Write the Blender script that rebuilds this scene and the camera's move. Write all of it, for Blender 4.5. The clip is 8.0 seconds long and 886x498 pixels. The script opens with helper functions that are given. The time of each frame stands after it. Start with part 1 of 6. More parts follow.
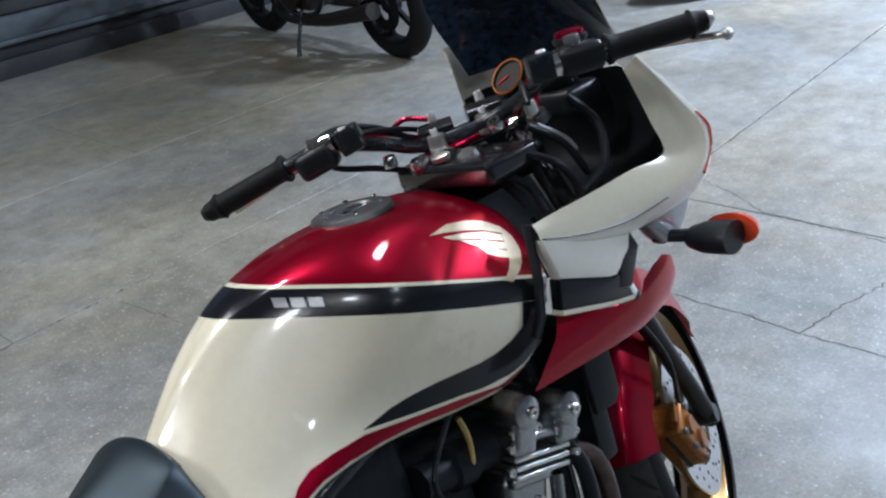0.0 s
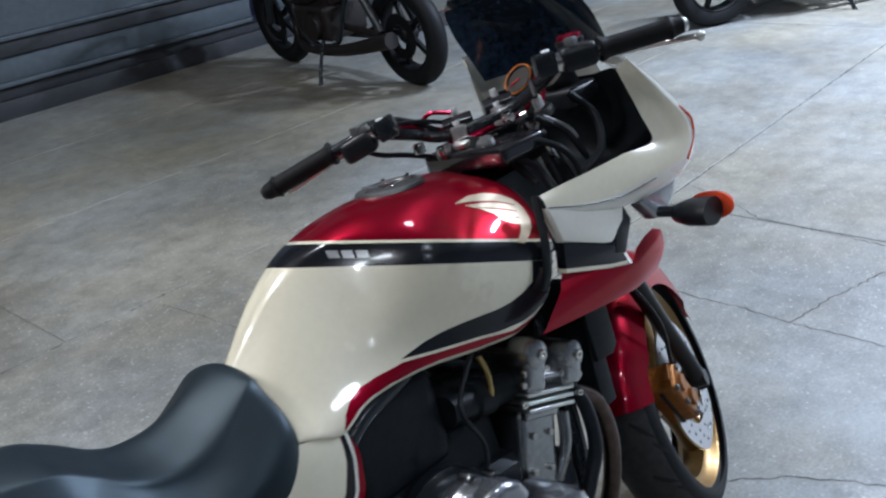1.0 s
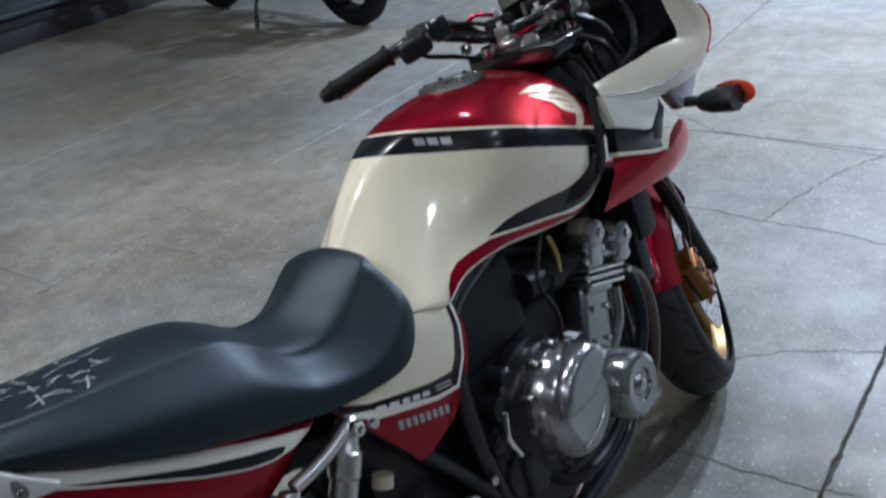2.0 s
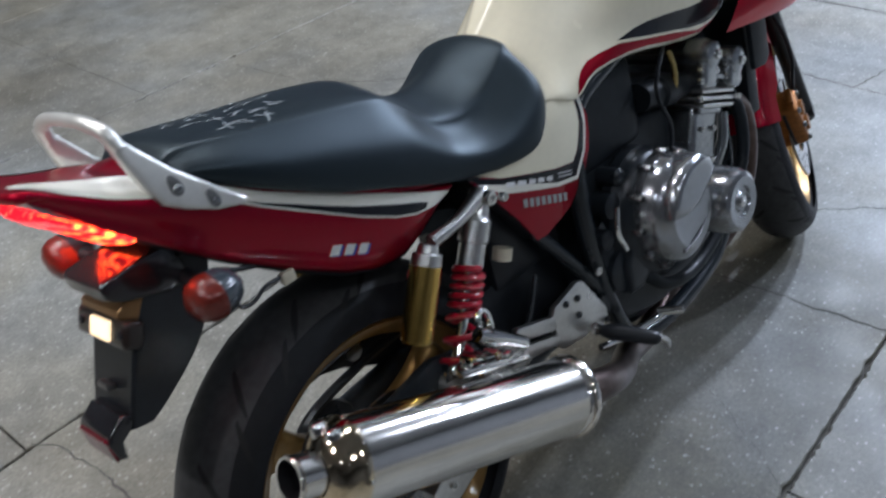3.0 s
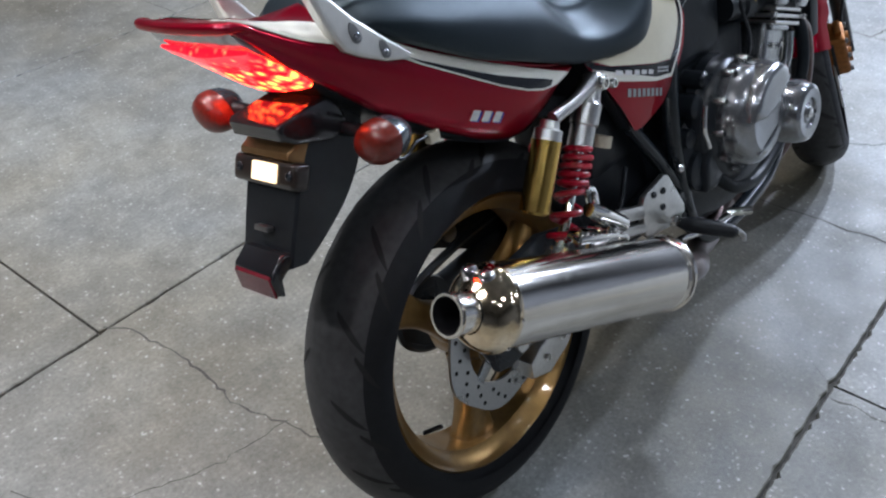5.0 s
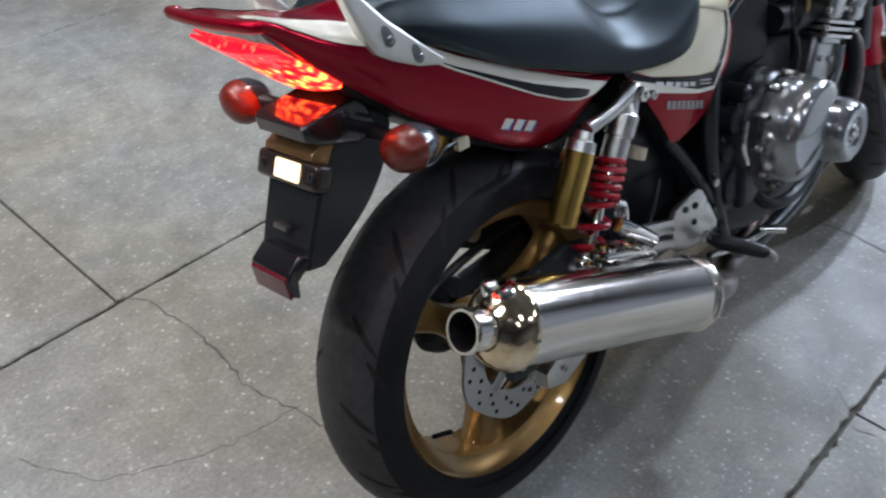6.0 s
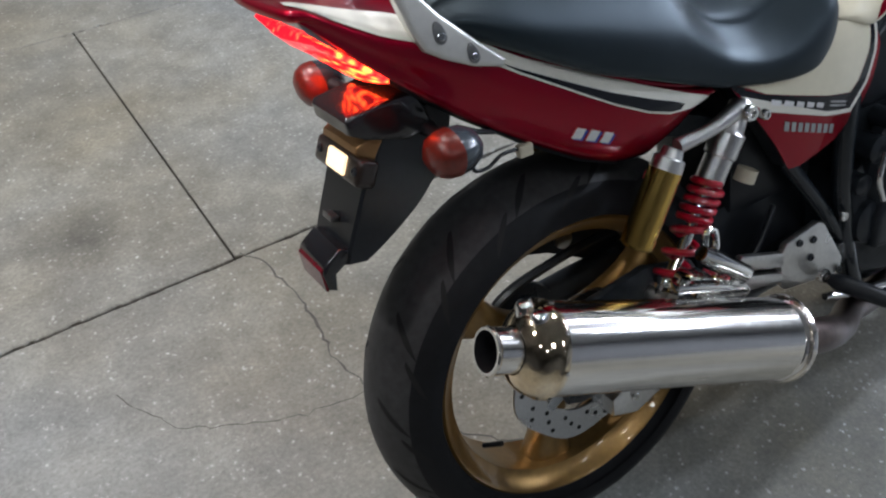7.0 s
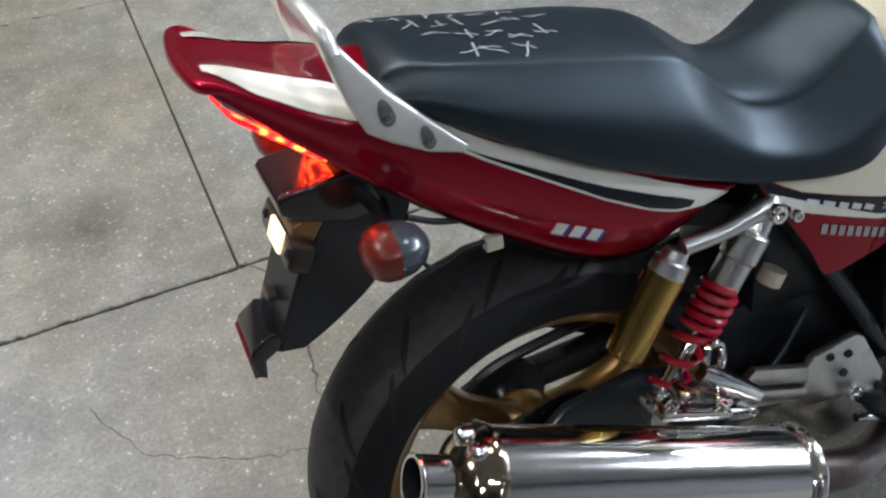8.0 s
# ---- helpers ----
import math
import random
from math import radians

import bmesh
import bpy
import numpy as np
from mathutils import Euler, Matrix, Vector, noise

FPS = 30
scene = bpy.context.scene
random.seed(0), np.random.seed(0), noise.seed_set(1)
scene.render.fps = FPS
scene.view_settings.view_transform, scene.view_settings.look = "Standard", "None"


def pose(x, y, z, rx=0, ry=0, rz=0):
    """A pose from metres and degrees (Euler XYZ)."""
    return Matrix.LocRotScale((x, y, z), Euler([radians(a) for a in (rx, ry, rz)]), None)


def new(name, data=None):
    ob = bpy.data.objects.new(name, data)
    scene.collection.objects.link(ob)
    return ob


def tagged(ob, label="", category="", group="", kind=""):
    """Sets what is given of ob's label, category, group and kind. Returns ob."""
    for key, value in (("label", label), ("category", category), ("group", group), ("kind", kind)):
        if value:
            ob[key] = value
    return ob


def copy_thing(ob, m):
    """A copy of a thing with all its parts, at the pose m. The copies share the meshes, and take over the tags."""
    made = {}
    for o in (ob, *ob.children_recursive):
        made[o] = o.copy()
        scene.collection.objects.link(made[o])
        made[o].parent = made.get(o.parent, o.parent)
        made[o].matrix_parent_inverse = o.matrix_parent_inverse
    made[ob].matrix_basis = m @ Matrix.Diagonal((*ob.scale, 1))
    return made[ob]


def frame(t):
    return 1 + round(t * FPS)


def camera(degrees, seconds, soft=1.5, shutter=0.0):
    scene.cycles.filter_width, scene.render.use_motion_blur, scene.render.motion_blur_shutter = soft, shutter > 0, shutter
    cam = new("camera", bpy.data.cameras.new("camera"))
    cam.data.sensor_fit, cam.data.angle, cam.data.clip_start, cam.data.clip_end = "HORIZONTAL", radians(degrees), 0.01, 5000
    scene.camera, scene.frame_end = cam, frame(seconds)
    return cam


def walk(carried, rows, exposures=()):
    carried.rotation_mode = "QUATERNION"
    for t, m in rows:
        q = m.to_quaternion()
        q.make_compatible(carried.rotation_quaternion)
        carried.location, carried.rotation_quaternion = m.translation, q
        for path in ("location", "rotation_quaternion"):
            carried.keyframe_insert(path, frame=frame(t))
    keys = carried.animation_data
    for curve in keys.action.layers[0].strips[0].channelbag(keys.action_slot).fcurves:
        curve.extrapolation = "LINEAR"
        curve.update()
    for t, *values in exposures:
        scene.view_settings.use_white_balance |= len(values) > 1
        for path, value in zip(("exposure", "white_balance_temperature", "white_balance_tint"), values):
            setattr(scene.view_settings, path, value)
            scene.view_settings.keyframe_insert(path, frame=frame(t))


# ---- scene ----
import mathutils
import mathutils.bvhtree

# ---------------------------------------------------------------- camera
cam = camera(51.4, 8.0, soft=2.2, shutter=0.4)
ROWS = [  # seconds, place, yaw, pitch, roll
    (0.0, 0.0931, -0.7191, 1.4463, -44.00, -26.32, -7.19),
    (0.5, -0.0055, -0.8587, 1.4484, -44.03, -24.49, -7.82),
    (1.0, -0.1121, -0.8917, 1.4600, -43.36, -24.09, -7.83),
    (1.2, -0.1772, -0.8672, 1.4571, -45.52, -23.54, -7.84),
    (2.3, -0.4452, -0.7656, 1.4100, -49.70, -29.85, -7.60),
    (2.5, -0.4750, -0.7745, 1.3843, -47.80, -31.73, -7.17),
    (3.0, -0.6004, -0.7629, 1.3799, -45.04, -34.94, -5.44),
    (3.5, -0.6966, -0.7168, 1.3514, -45.66, -37.61, -5.61),
    (4.0, -0.7941, -0.6901, 1.3378, -46.77, -38.99, -5.14),
    (4.5, -0.8518, -0.6735, 1.3441, -47.87, -38.50, -2.72),
    (4.7, -0.8739, -0.6781, 1.3251, -47.97, -37.48, -2.25),
    (5.8, -0.8575, -0.6520, 1.3354, -48.42, -37.74, 1.90),
    (6.0, -0.8264, -0.6432, 1.3531, -46.31, -39.22, 1.58),
    (6.5, -0.7149, -0.7102, 1.3546, -36.69, -40.76, 0.69),
    (7.0, -0.6251, -0.7061, 1.3560, -29.88, -41.26, -1.91),
    (7.5, -0.5016, -0.6155, 1.3515, -26.79, -42.78, -0.99),
    (8.0, -0.3856, -0.5803, 1.3656, -22.33, -43.90, -1.27),
]
walk(cam, [(t, pose(x, y, z, 90 + pitch, 0, yaw) @ pose(0, 0, 0, 0, 0, roll)) for t, x, y, z, yaw, pitch, roll in ROWS],
     exposures=[(0.0, -0.12, 6250, 10), (1.0, -0.15, 6150, 10), (2.5, -0.34, 6200, 10), (3.0, -0.18, 6250, 11), (3.5, 0.04, 6250, 11), (4.5, 0.12, 6250, 12), (6.0, 0.12, 6400, 11), (7.0, -0.06, 6550, 11), (7.5, 0.03, 6600, 10), (8.0, 0.10, 6600, 10)])

# ---------------------------------------------------------------- world and lamps
world = bpy.data.worlds.new("night_sky")
scene.world = world
world.use_nodes = True
world.node_tree.nodes["Background"].inputs[0].default_value = (0.012, 0.016, 0.024, 1)
world.node_tree.nodes["Background"].inputs[1].default_value = 0.4


# ---------------------------------------------------------------- materials
def material(name, base, rough=0.5, metal=0.0, coat=0.0, vary=0.12, scale=30.0, bump=0.0, bump_scale=200.0, rough_vary=0.1, ior=1.5, spec=0.5):
    """Principled material with a broad and a fine variation of its colour, uneven gloss and fine relief."""
    m = bpy.data.materials.new(name)
    m.use_nodes = True
    nt = m.node_tree
    b = nt.nodes["Principled BSDF"]
    tex = nt.nodes.new("ShaderNodeTexCoord")
    n1, n2 = nt.nodes.new("ShaderNodeTexNoise"), nt.nodes.new("ShaderNodeTexNoise")
    n1.inputs["Scale"].default_value, n1.inputs["Detail"].default_value = scale * 0.15, 5
    n2.inputs["Scale"].default_value, n2.inputs["Detail"].default_value = scale * 3, 3
    for n in (n1, n2):
        nt.links.new(tex.outputs["Object"], n.inputs["Vector"])
    mix = nt.nodes.new("ShaderNodeMath")
    mix.operation = "ADD"
    nt.links.new(n1.outputs[0], mix.inputs[0])
    nt.links.new(n2.outputs[0], mix.inputs[1])
    ramp = nt.nodes.new("ShaderNodeMapRange")
    ramp.inputs[1].default_value, ramp.inputs[2].default_value = 0.7, 1.3
    ramp.inputs[3].default_value, ramp.inputs[4].default_value = 1 - vary, 1 + vary
    nt.links.new(mix.outputs[0], ramp.inputs[0])
    col = nt.nodes.new("ShaderNodeVectorMath")
    col.operation = "SCALE"
    col.inputs[0].default_value = base[:3]
    nt.links.new(ramp.outputs[0], col.inputs["Scale"])
    nt.links.new(col.outputs[0], b.inputs["Base Color"])
    rr = nt.nodes.new("ShaderNodeMapRange")
    rr.inputs[1].default_value, rr.inputs[2].default_value = 0.3, 0.7
    rr.inputs[3].default_value, rr.inputs[4].default_value = max(0.02, rough - rough_vary * rough), min(1, rough + rough_vary * rough)
    nt.links.new(n1.outputs[0], rr.inputs[0])
    nt.links.new(rr.outputs[0], b.inputs["Roughness"])
    b.inputs["Metallic"].default_value = metal
    b.inputs["IOR"].default_value = ior
    b.inputs["Specular IOR Level"].default_value = spec
    b.inputs["Coat Weight"].default_value = coat
    b.inputs["Coat Roughness"].default_value = 0.04
    if bump:
        n3 = nt.nodes.new("ShaderNodeTexNoise")
        n3.inputs["Scale"].default_value, n3.inputs["Detail"].default_value = bump_scale, 4
        nt.links.new(tex.outputs["Object"], n3.inputs["Vector"])
        bp = nt.nodes.new("ShaderNodeBump")
        bp.inputs["Strength"].default_value, bp.inputs["Distance"].default_value = bump, 0.002
        nt.links.new(n3.outputs[0], bp.inputs["Height"])
        nt.links.new(bp.outputs[0], b.inputs["Normal"])
    return m


def glowing(name, colour, strength, base=None):
    m = material(name, base or colour, 0.25, coat=0.6)
    b = m.node_tree.nodes["Principled BSDF"]
    b.inputs["Emission Color"].default_value = (*colour, 1)
    b.inputs["Emission Strength"].default_value = strength
    return m


RED = material("candy_red_paint", (0.29, 0.0004, 0.016), 0.32, 0.62, 0.6, 0.04, spec=0.3)
RED.node_tree.nodes["Principled BSDF"].inputs["Specular Tint"].default_value = (1.0, 0.12, 0.18, 1)
CREAM = material("ivory_paint", (0.82, 0.76, 0.585), 0.26, 0.0, 1.0, 0.03)
WHITE = material("pearl_white_paint", (0.82, 0.80, 0.71), 0.28, 0.0, 1.0, 0.03)
BLACK = material("gloss_black_paint", (0.008, 0.009, 0.012), 0.22, 0.0, 0.25, 0.1, spec=0.35)
VINYL = material("seat_vinyl", (0.0050, 0.0085, 0.0120), 0.44, 0, 0, 0.15, 20, 0.12, 900, spec=0.60)
VINYL.node_tree.nodes["Principled BSDF"].inputs["Specular Tint"].default_value = (0.68, 0.88, 1.0, 1)
PLASTIC = material("black_plastic", (0.012, 0.014, 0.017), 0.34, 0, 0, 0.2, 30, 0.08, 700, spec=0.32)
TREAD = material("scuffed_tread_rubber", (0.030, 0.030, 0.031), 0.55, 0, 0, 0.4, 25, 0.3, 500, spec=0.35)
RUBBER = material("tyre_rubber", (0.0075, 0.008, 0.0095), 0.58, 0, 0, 0.25, 25, 0.3, 500, spec=0.22)
CHROME = material("polished_steel", (0.86, 0.85, 0.83), 0.08, 1.0, 0, 0.05, 12, 0.03, 60, rough_vary=0.4)
ALU = material("satin_aluminium", (0.74, 0.73, 0.71), 0.30, 1.0, 0, 0.1, 40, 0.1, 500)
CAST = material("cast_aluminium", (0.40, 0.41, 0.42), 0.24, 1.0, 0, 0.18, 40, 0.2, 400)
DARKMETAL = material("dark_engine_metal", (0.018, 0.022, 0.027), 0.30, 0.0, 0, 0.3, 30, 0.1, 300, spec=0.4)
FRAMEBLACK = material("frame_black_enamel", (0.012, 0.016, 0.020), 0.25, 0, 0.25, 0.15, spec=0.45)
GOLD = material("gold_anodised", (0.72, 0.47, 0.13), 0.22, 1.0, 0, 0.08)
RIMGOLD = material("gold_wheel_paint", (0.25, 0.145, 0.045), 0.36, 0.7, 0.4, 0.15)
CALIPER = material("brake_caliper_gold", (0.30, 0.115, 0.028), 0.42, 0.7, 0, 0.35)
SILVERPAINT = material("silver_grey_paint", (0.74, 0.73, 0.69), 0.35, 0.5, 0.5, 0.06)
SPRINGRED = material("red_spring_enamel", (0.40, 0.003, 0.022), 0.28, 0, 0.8, 0.08)
AMBER = material("amber_lens", (0.15, 0.013, 0.006), 0.36, 0, 0.25, 0.3, 60)
REDLENS = material("red_reflector", (0.10, 0.003, 0.010), 0.25, 0, 0.4, 0.15)
GREYLENS = material("smoked_lens_housing", (0.035, 0.045, 0.055), 0.24, 0, 0.6, 0.1)
DISC = material("brushed_disc_steel", (0.5, 0.5, 0.5), 0.28, 1.0, 0, 0.1, 60)
SCREEN = material("smoked_windscreen", (0.022, 0.040, 0.070), 0.10, 0, 1.0, 0.75, 26, rough_vary=.6)
LABELW = material("white_print", (0.75, 0.75, 0.75), 0.4)
LABELG = material("silver_print", (0.42, 0.42, 0.43), 0.3, 0.4)
LABELB = material("blue_print", (0.02, 0.05, 0.35), 0.4)
LABELR = material("red_print", (0.55, 0.02, 0.02), 0.4)
CREAMLOGO = material("cream_gold_print", (0.68, 0.55, 0.38), 0.3, 0.3, 0.8)
TAILGLOW = glowing("lit_tail_lamp", (1.0, 0.02, 0.02), 24.0, (0.5, 0.01, 0.01))
_nt = TAILGLOW.node_tree
_v, _t, _c = _nt.nodes.new("ShaderNodeTexVoronoi"), _nt.nodes.new("ShaderNodeTexCoord"), _nt.nodes.new("ShaderNodeValToRGB")
_v.inputs["Scale"].default_value = 62
_nt.links.new(_t.outputs["Object"], _v.inputs["Vector"])
_x, _m, _a = _nt.nodes.new("ShaderNodeSeparateXYZ"), _nt.nodes.new("ShaderNodeMapRange"), _nt.nodes.new("ShaderNodeMath")
_nt.links.new(_t.outputs["Object"], _x.inputs[0])
_nt.links.new(_x.outputs["X"], _m.inputs[0])
for _k, _w in enumerate((-.298, -.258, .40, .0)):
    _m.inputs[_k + 1].default_value = _w
_nt.links.new(_v.outputs["Distance"], _a.inputs[0])
_nt.links.new(_m.outputs[0], _a.inputs[1])
_nt.links.new(_a.outputs[0], _c.inputs[0])
_c.color_ramp.elements[0].color, _c.color_ramp.elements[0].position = (1.0, .066, .011, 1), .30
_c.color_ramp.elements[1].color, _c.color_ramp.elements[1].position = (.075, .0003, .0014, 1), .72
_e = _c.color_ramp.elements.new(.50)
_e.color = (.34, .0075, .0045, 1)
_nt.links.new(_c.outputs[0], _nt.nodes["Principled BSDF"].inputs["Emission Color"])
PLATEGLOW = glowing("lit_plate_lamp", (1.0, 0.74, 0.45), 1.7, (0.9, 0.8, 0.6))
LAMPGLOW = glowing("lit_lamp_glass", (0.86, 0.95, 1.06), 55.0, (0.9, 0.9, 0.9))


# ---------------------------------------------------------------- mesh helpers
def part(name, bm, mat, parent=None, label="", smooth=True, matrix=None, sharp=40):
    """Links a bmesh as one mesh object under a thing or a part."""
    bmesh.ops.remove_doubles(bm, verts=bm.verts, dist=1e-5)
    bmesh.ops.recalc_face_normals(bm, faces=bm.faces)
    me = bpy.data.meshes.new(name)
    if matrix is not None:
        bm.transform(matrix)
    for f in bm.faces:
        f.smooth = smooth
    if smooth:
        lim = radians(sharp)
        for e in bm.edges:
            if len(e.link_faces) == 2 and e.calc_face_angle(0) > lim:
                e.smooth = False
    bm.to_mesh(me)
    bm.free()
    mats = mat if isinstance(mat, (list, tuple)) else [mat]
    for m in mats:
        me.materials.append(m)
    ob = new(name, me)
    while parent is not None and parent.parent is not None and parent.parent.parent is not None:
        parent = parent.parent
    if parent is not None:
        ob.parent = parent
    if label:
        tagged(ob, label)
    return ob


def spline(points, n):
    """Catmull-Rom through the points, n samples."""
    p = [Vector(q) for q in points]
    out = []
    m = len(p) - 1
    for i in range(n):
        u = i / (n - 1) * m
        k = min(int(u), m - 1)
        t = u - k
        a, b = p[k], p[k + 1]
        z = p[k - 1] if k > 0 else a * 2 - b
        c = p[k + 2] if k + 2 <= m else b * 2 - a
        out.append(0.5 * (2 * a + (b - z) * t + (2 * z - 5 * a + 4 * b - c) * t * t + (3 * a - z - 3 * b + c) * t ** 3))
    return out


def grid(rows, closed=False, caps=False, bm=None):
    """Quads between rows of points."""
    bm = bm or bmesh.new()
    vs = [[bm.verts.new(p) for p in r] for r in rows]
    n = len(rows[0])
    for a, b in zip(vs, vs[1:]):
        for j in range(n if closed else n - 1):
            k = (j + 1) % n
            bm.faces.new((a[j], a[k], b[k], b[j]))
    if caps:
        bm.faces.new(vs[0])
        bm.faces.new(list(reversed(vs[-1])))
    return bm


def tube(points, radius, n=None, sides=10, bm=None, caps=True):
    """A round tube along a smooth curve; radius: one, or one for each point."""
    n = n or max(8, len(points) * 6)
    if len(points) == 2:
        n = 2
    path = spline(points, n) if len(points) > 2 else [Vector(p) for p in points]
    radii = [radius] * n if not isinstance(radius, (list, tuple)) else [v.x for v in spline([(r, 0, 0) for r in radius], n)]
    rows = []
    side = None
    for i, p in enumerate(path):
        d = (path[min(i + 1, n - 1)] - path[max(i - 1, 0)]).normalized()
        if side is None:
            side = d.cross(Vector((0.31, 0.2, 0.93))).normalized()
        side = (side - d * side.dot(d)).normalized()
        up = d.cross(side)
        rows.append([p + (side * math.cos(a) + up * math.sin(a)) * radii[i] for a in (2 * math.pi * k / sides for k in range(sides))])
    return grid(rows, True, caps, bm)


def lathe(profile, sides=48, axis="y", bm=None, caps=False, centre=(0, 0, 0), closed=False):
    """Turns a profile of (along the axis, radius)."""
    rows = []
    c = Vector(centre)
    prof = list(profile) + ([profile[0]] if closed else [])
    for h, r in prof:
        ring = []
        for k in range(sides):
            a = 2 * math.pi * k / sides
            u, v = r * math.cos(a), r * math.sin(a)
            ring.append(c + Vector({"y": (u, h, v), "x": (h, u, v), "z": (u, v, h)}[axis]))
        rows.append(ring)
    return grid(rows, True, caps, bm)


def along(p, q):
    """The pose whose z axis runs from p to q."""
    p, q = Vector(p), Vector(q)
    return Matrix.Translation(p) @ (q - p).to_track_quat("Z", "Y").to_matrix().to_4x4()


def block(x0, x1, y0, y1, z0, z1, bevel=0.003, bm=None, seg=2):
    b = bmesh.new()
    bmesh.ops.create_cube(b, size=1)
    for v in b.verts:
        v.co = Vector(((x0 + x1) / 2 + v.co.x * (x1 - x0), (y0 + y1) / 2 + v.co.y * (y1 - y0), (z0 + z1) / 2 + v.co.z * (z1 - z0)))
    if bevel:
        bmesh.ops.bevel(b, geom=b.edges[:], offset=bevel, segments=seg, affect="EDGES", profile=0.6)
    return join(bm, b)


def join(bm, b):
    if bm is None:
        return b
    me = bpy.data.meshes.new("tmp")
    b.to_mesh(me)
    b.free()
    bm.from_mesh(me)
    bpy.data.meshes.remove(me)
    return bm


def slab(outline, y0, y1, bevel=0.003, bm=None, seg=2, smoothed=0):
    """A plate cut to an outline in the x-z plane, from y0 to y1."""
    pts = [(x, 0, z) for x, z in outline]
    if smoothed:
        pts = [tuple(v) for v in spline(pts + [pts[0]], smoothed)[:-1]]
    b = bmesh.new()
    lo = [b.verts.new((x, y0, z)) for x, _, z in pts]
    hi = [b.verts.new((x, y1, z)) for x, _, z in pts]
    n = len(pts)
    f = [b.faces.new(lo), b.faces.new(list(reversed(hi)))]
    for i in range(n):
        b.faces.new((lo[i], hi[i], hi[(i + 1) % n], lo[(i + 1) % n]))
    bmesh.ops.recalc_face_normals(b, faces=b.faces)
    if bevel:
        edges = [e for e in b.edges if abs(e.verts[0].co.y - e.verts[1].co.y) < 1e-6]
        bmesh.ops.bevel(b, geom=edges, offset=bevel, segments=seg, affect="EDGES", profile=0.6)
    return join(bm, b)


def bolt(p, q, r, h, bm=None):
    """A hexagon-socket bolt head at p, facing along q - p."""
    b = lathe([(0, 0.0001), (0, r), (h * 0.75, r), (h, r * 0.8), (h, r * 0.5), (h * 0.5, r * 0.45), (h * 0.5, 0.0001)], 12, "z")
    b.transform(along(p, q))
    return join(bm, b)


FORKBLACK = material("satin_black_fork", (0.012, 0.012, 0.013), 0.35, 0.3)
CHALK = material("pale_chalk_marks", (0.24, 0.27, 0.29), 0.7, vary=.3)
DULLGREY = material("dull_grey_metal", (0.22, 0.22, 0.22), 0.4, 0.9)
BRUSHED = material("polished_stainless_can", (0.86, 0.82, 0.76), 0.14, 1.0, 0, 0.06, 12, 0.10, 45, rough_vary=0.35)
WARMCHROME = material("heat_tinted_chrome", (0.86, 0.72, 0.52), 0.11, 1.0, 0, 0.2, 40, 0.45, 60, rough_vary=0.3)
COPPER = material("bronze_tinted_plastic", (0.30, 0.17, 0.075), 0.30, 0.8)
BRONZE = material("dark_bronze_plastic", (0.022, 0.016, 0.013), 0.3, 0.1, 0.4)
SOOT = material("soot", (0.012, 0.012, 0.014), 0.6, 0.3)
EXHAUST = material("stained_steel", (0.12, 0.088, 0.08), 0.30, 1.0, 0, 0.35, 20)
CASTLIGHT = material("painted_engine_cover", (0.36, 0.37, 0.39), 0.20, 0.85, 0.5, 0.08, 40, 0.05, 500)
BRASSY = material("yellow_zinc_steel", (0.75, 0.55, 0.22), 0.25, 1.0)
LABELCREAM = material("cream_plastic", (0.55, 0.50, 0.38), 0.4)
REDANOD = material("red_anodised", (0.50, 0.01, 0.05), 0.25, 0.9)
ORANGERING = material("orange_bezel", (0.75, 0.22, 0.03), 0.35)
DIAL = material("dial_face", (0.035, 0.028, 0.024), 0.35, 0.2, 0.8)
CLEARLENS = material("clear_lamp_lens", (0.36, 0.38, 0.41), 0.06, 0.3, 1.0)
SIGAMBER = material("orange_signal_lens", (0.80, 0.085, 0.03), 0.2, 0, 0.8)
GRIPRUBBER = material("grip_rubber", (0.006, 0.006, 0.007), 0.6, 0, 0, 0.2, 40, 0.4, 500, spec=0.2)
# polished bolts: lamp glare put into a near-white, mostly non-metal base
BRIGHT = material("glare_white_steel", (0.86, 0.87, 0.88), 0.3, 0.3, 0.6, 0.05)
GLOSSPLASTIC = material("glossy_black_plastic", (0.012, 0.012, 0.014), 0.16, 0, 0.6, 0.15, spec=0.5)
INNERBLACK = material("dull_inner_black", (0.011, 0.014, 0.017), 0.45, 0, 0, 0.3, spec=0.22)


# ---------------------------------------------------------------- motorcycle
LEAN = radians(13.33)
BIKE = (Matrix.Translation((0, 0.232 * math.sin(LEAN), 0.232 * math.cos(LEAN) + 0.08))
        @ Matrix.Rotation(-LEAN, 4, "X") @ Matrix.Translation((0, 0, -0.312)))
bike = new("motorcycle")
bike.matrix_world = BIKE
tagged(bike, "red, ivory and black motorcycle leaning on its side stand", "motorcycle")


def bvh_of(rows):
    bm = grid(rows)
    bmesh.ops.triangulate(bm, faces=bm.faces)
    t = mathutils.bvhtree.BVHTree.FromBMesh(bm)
    bm.free()
    return t


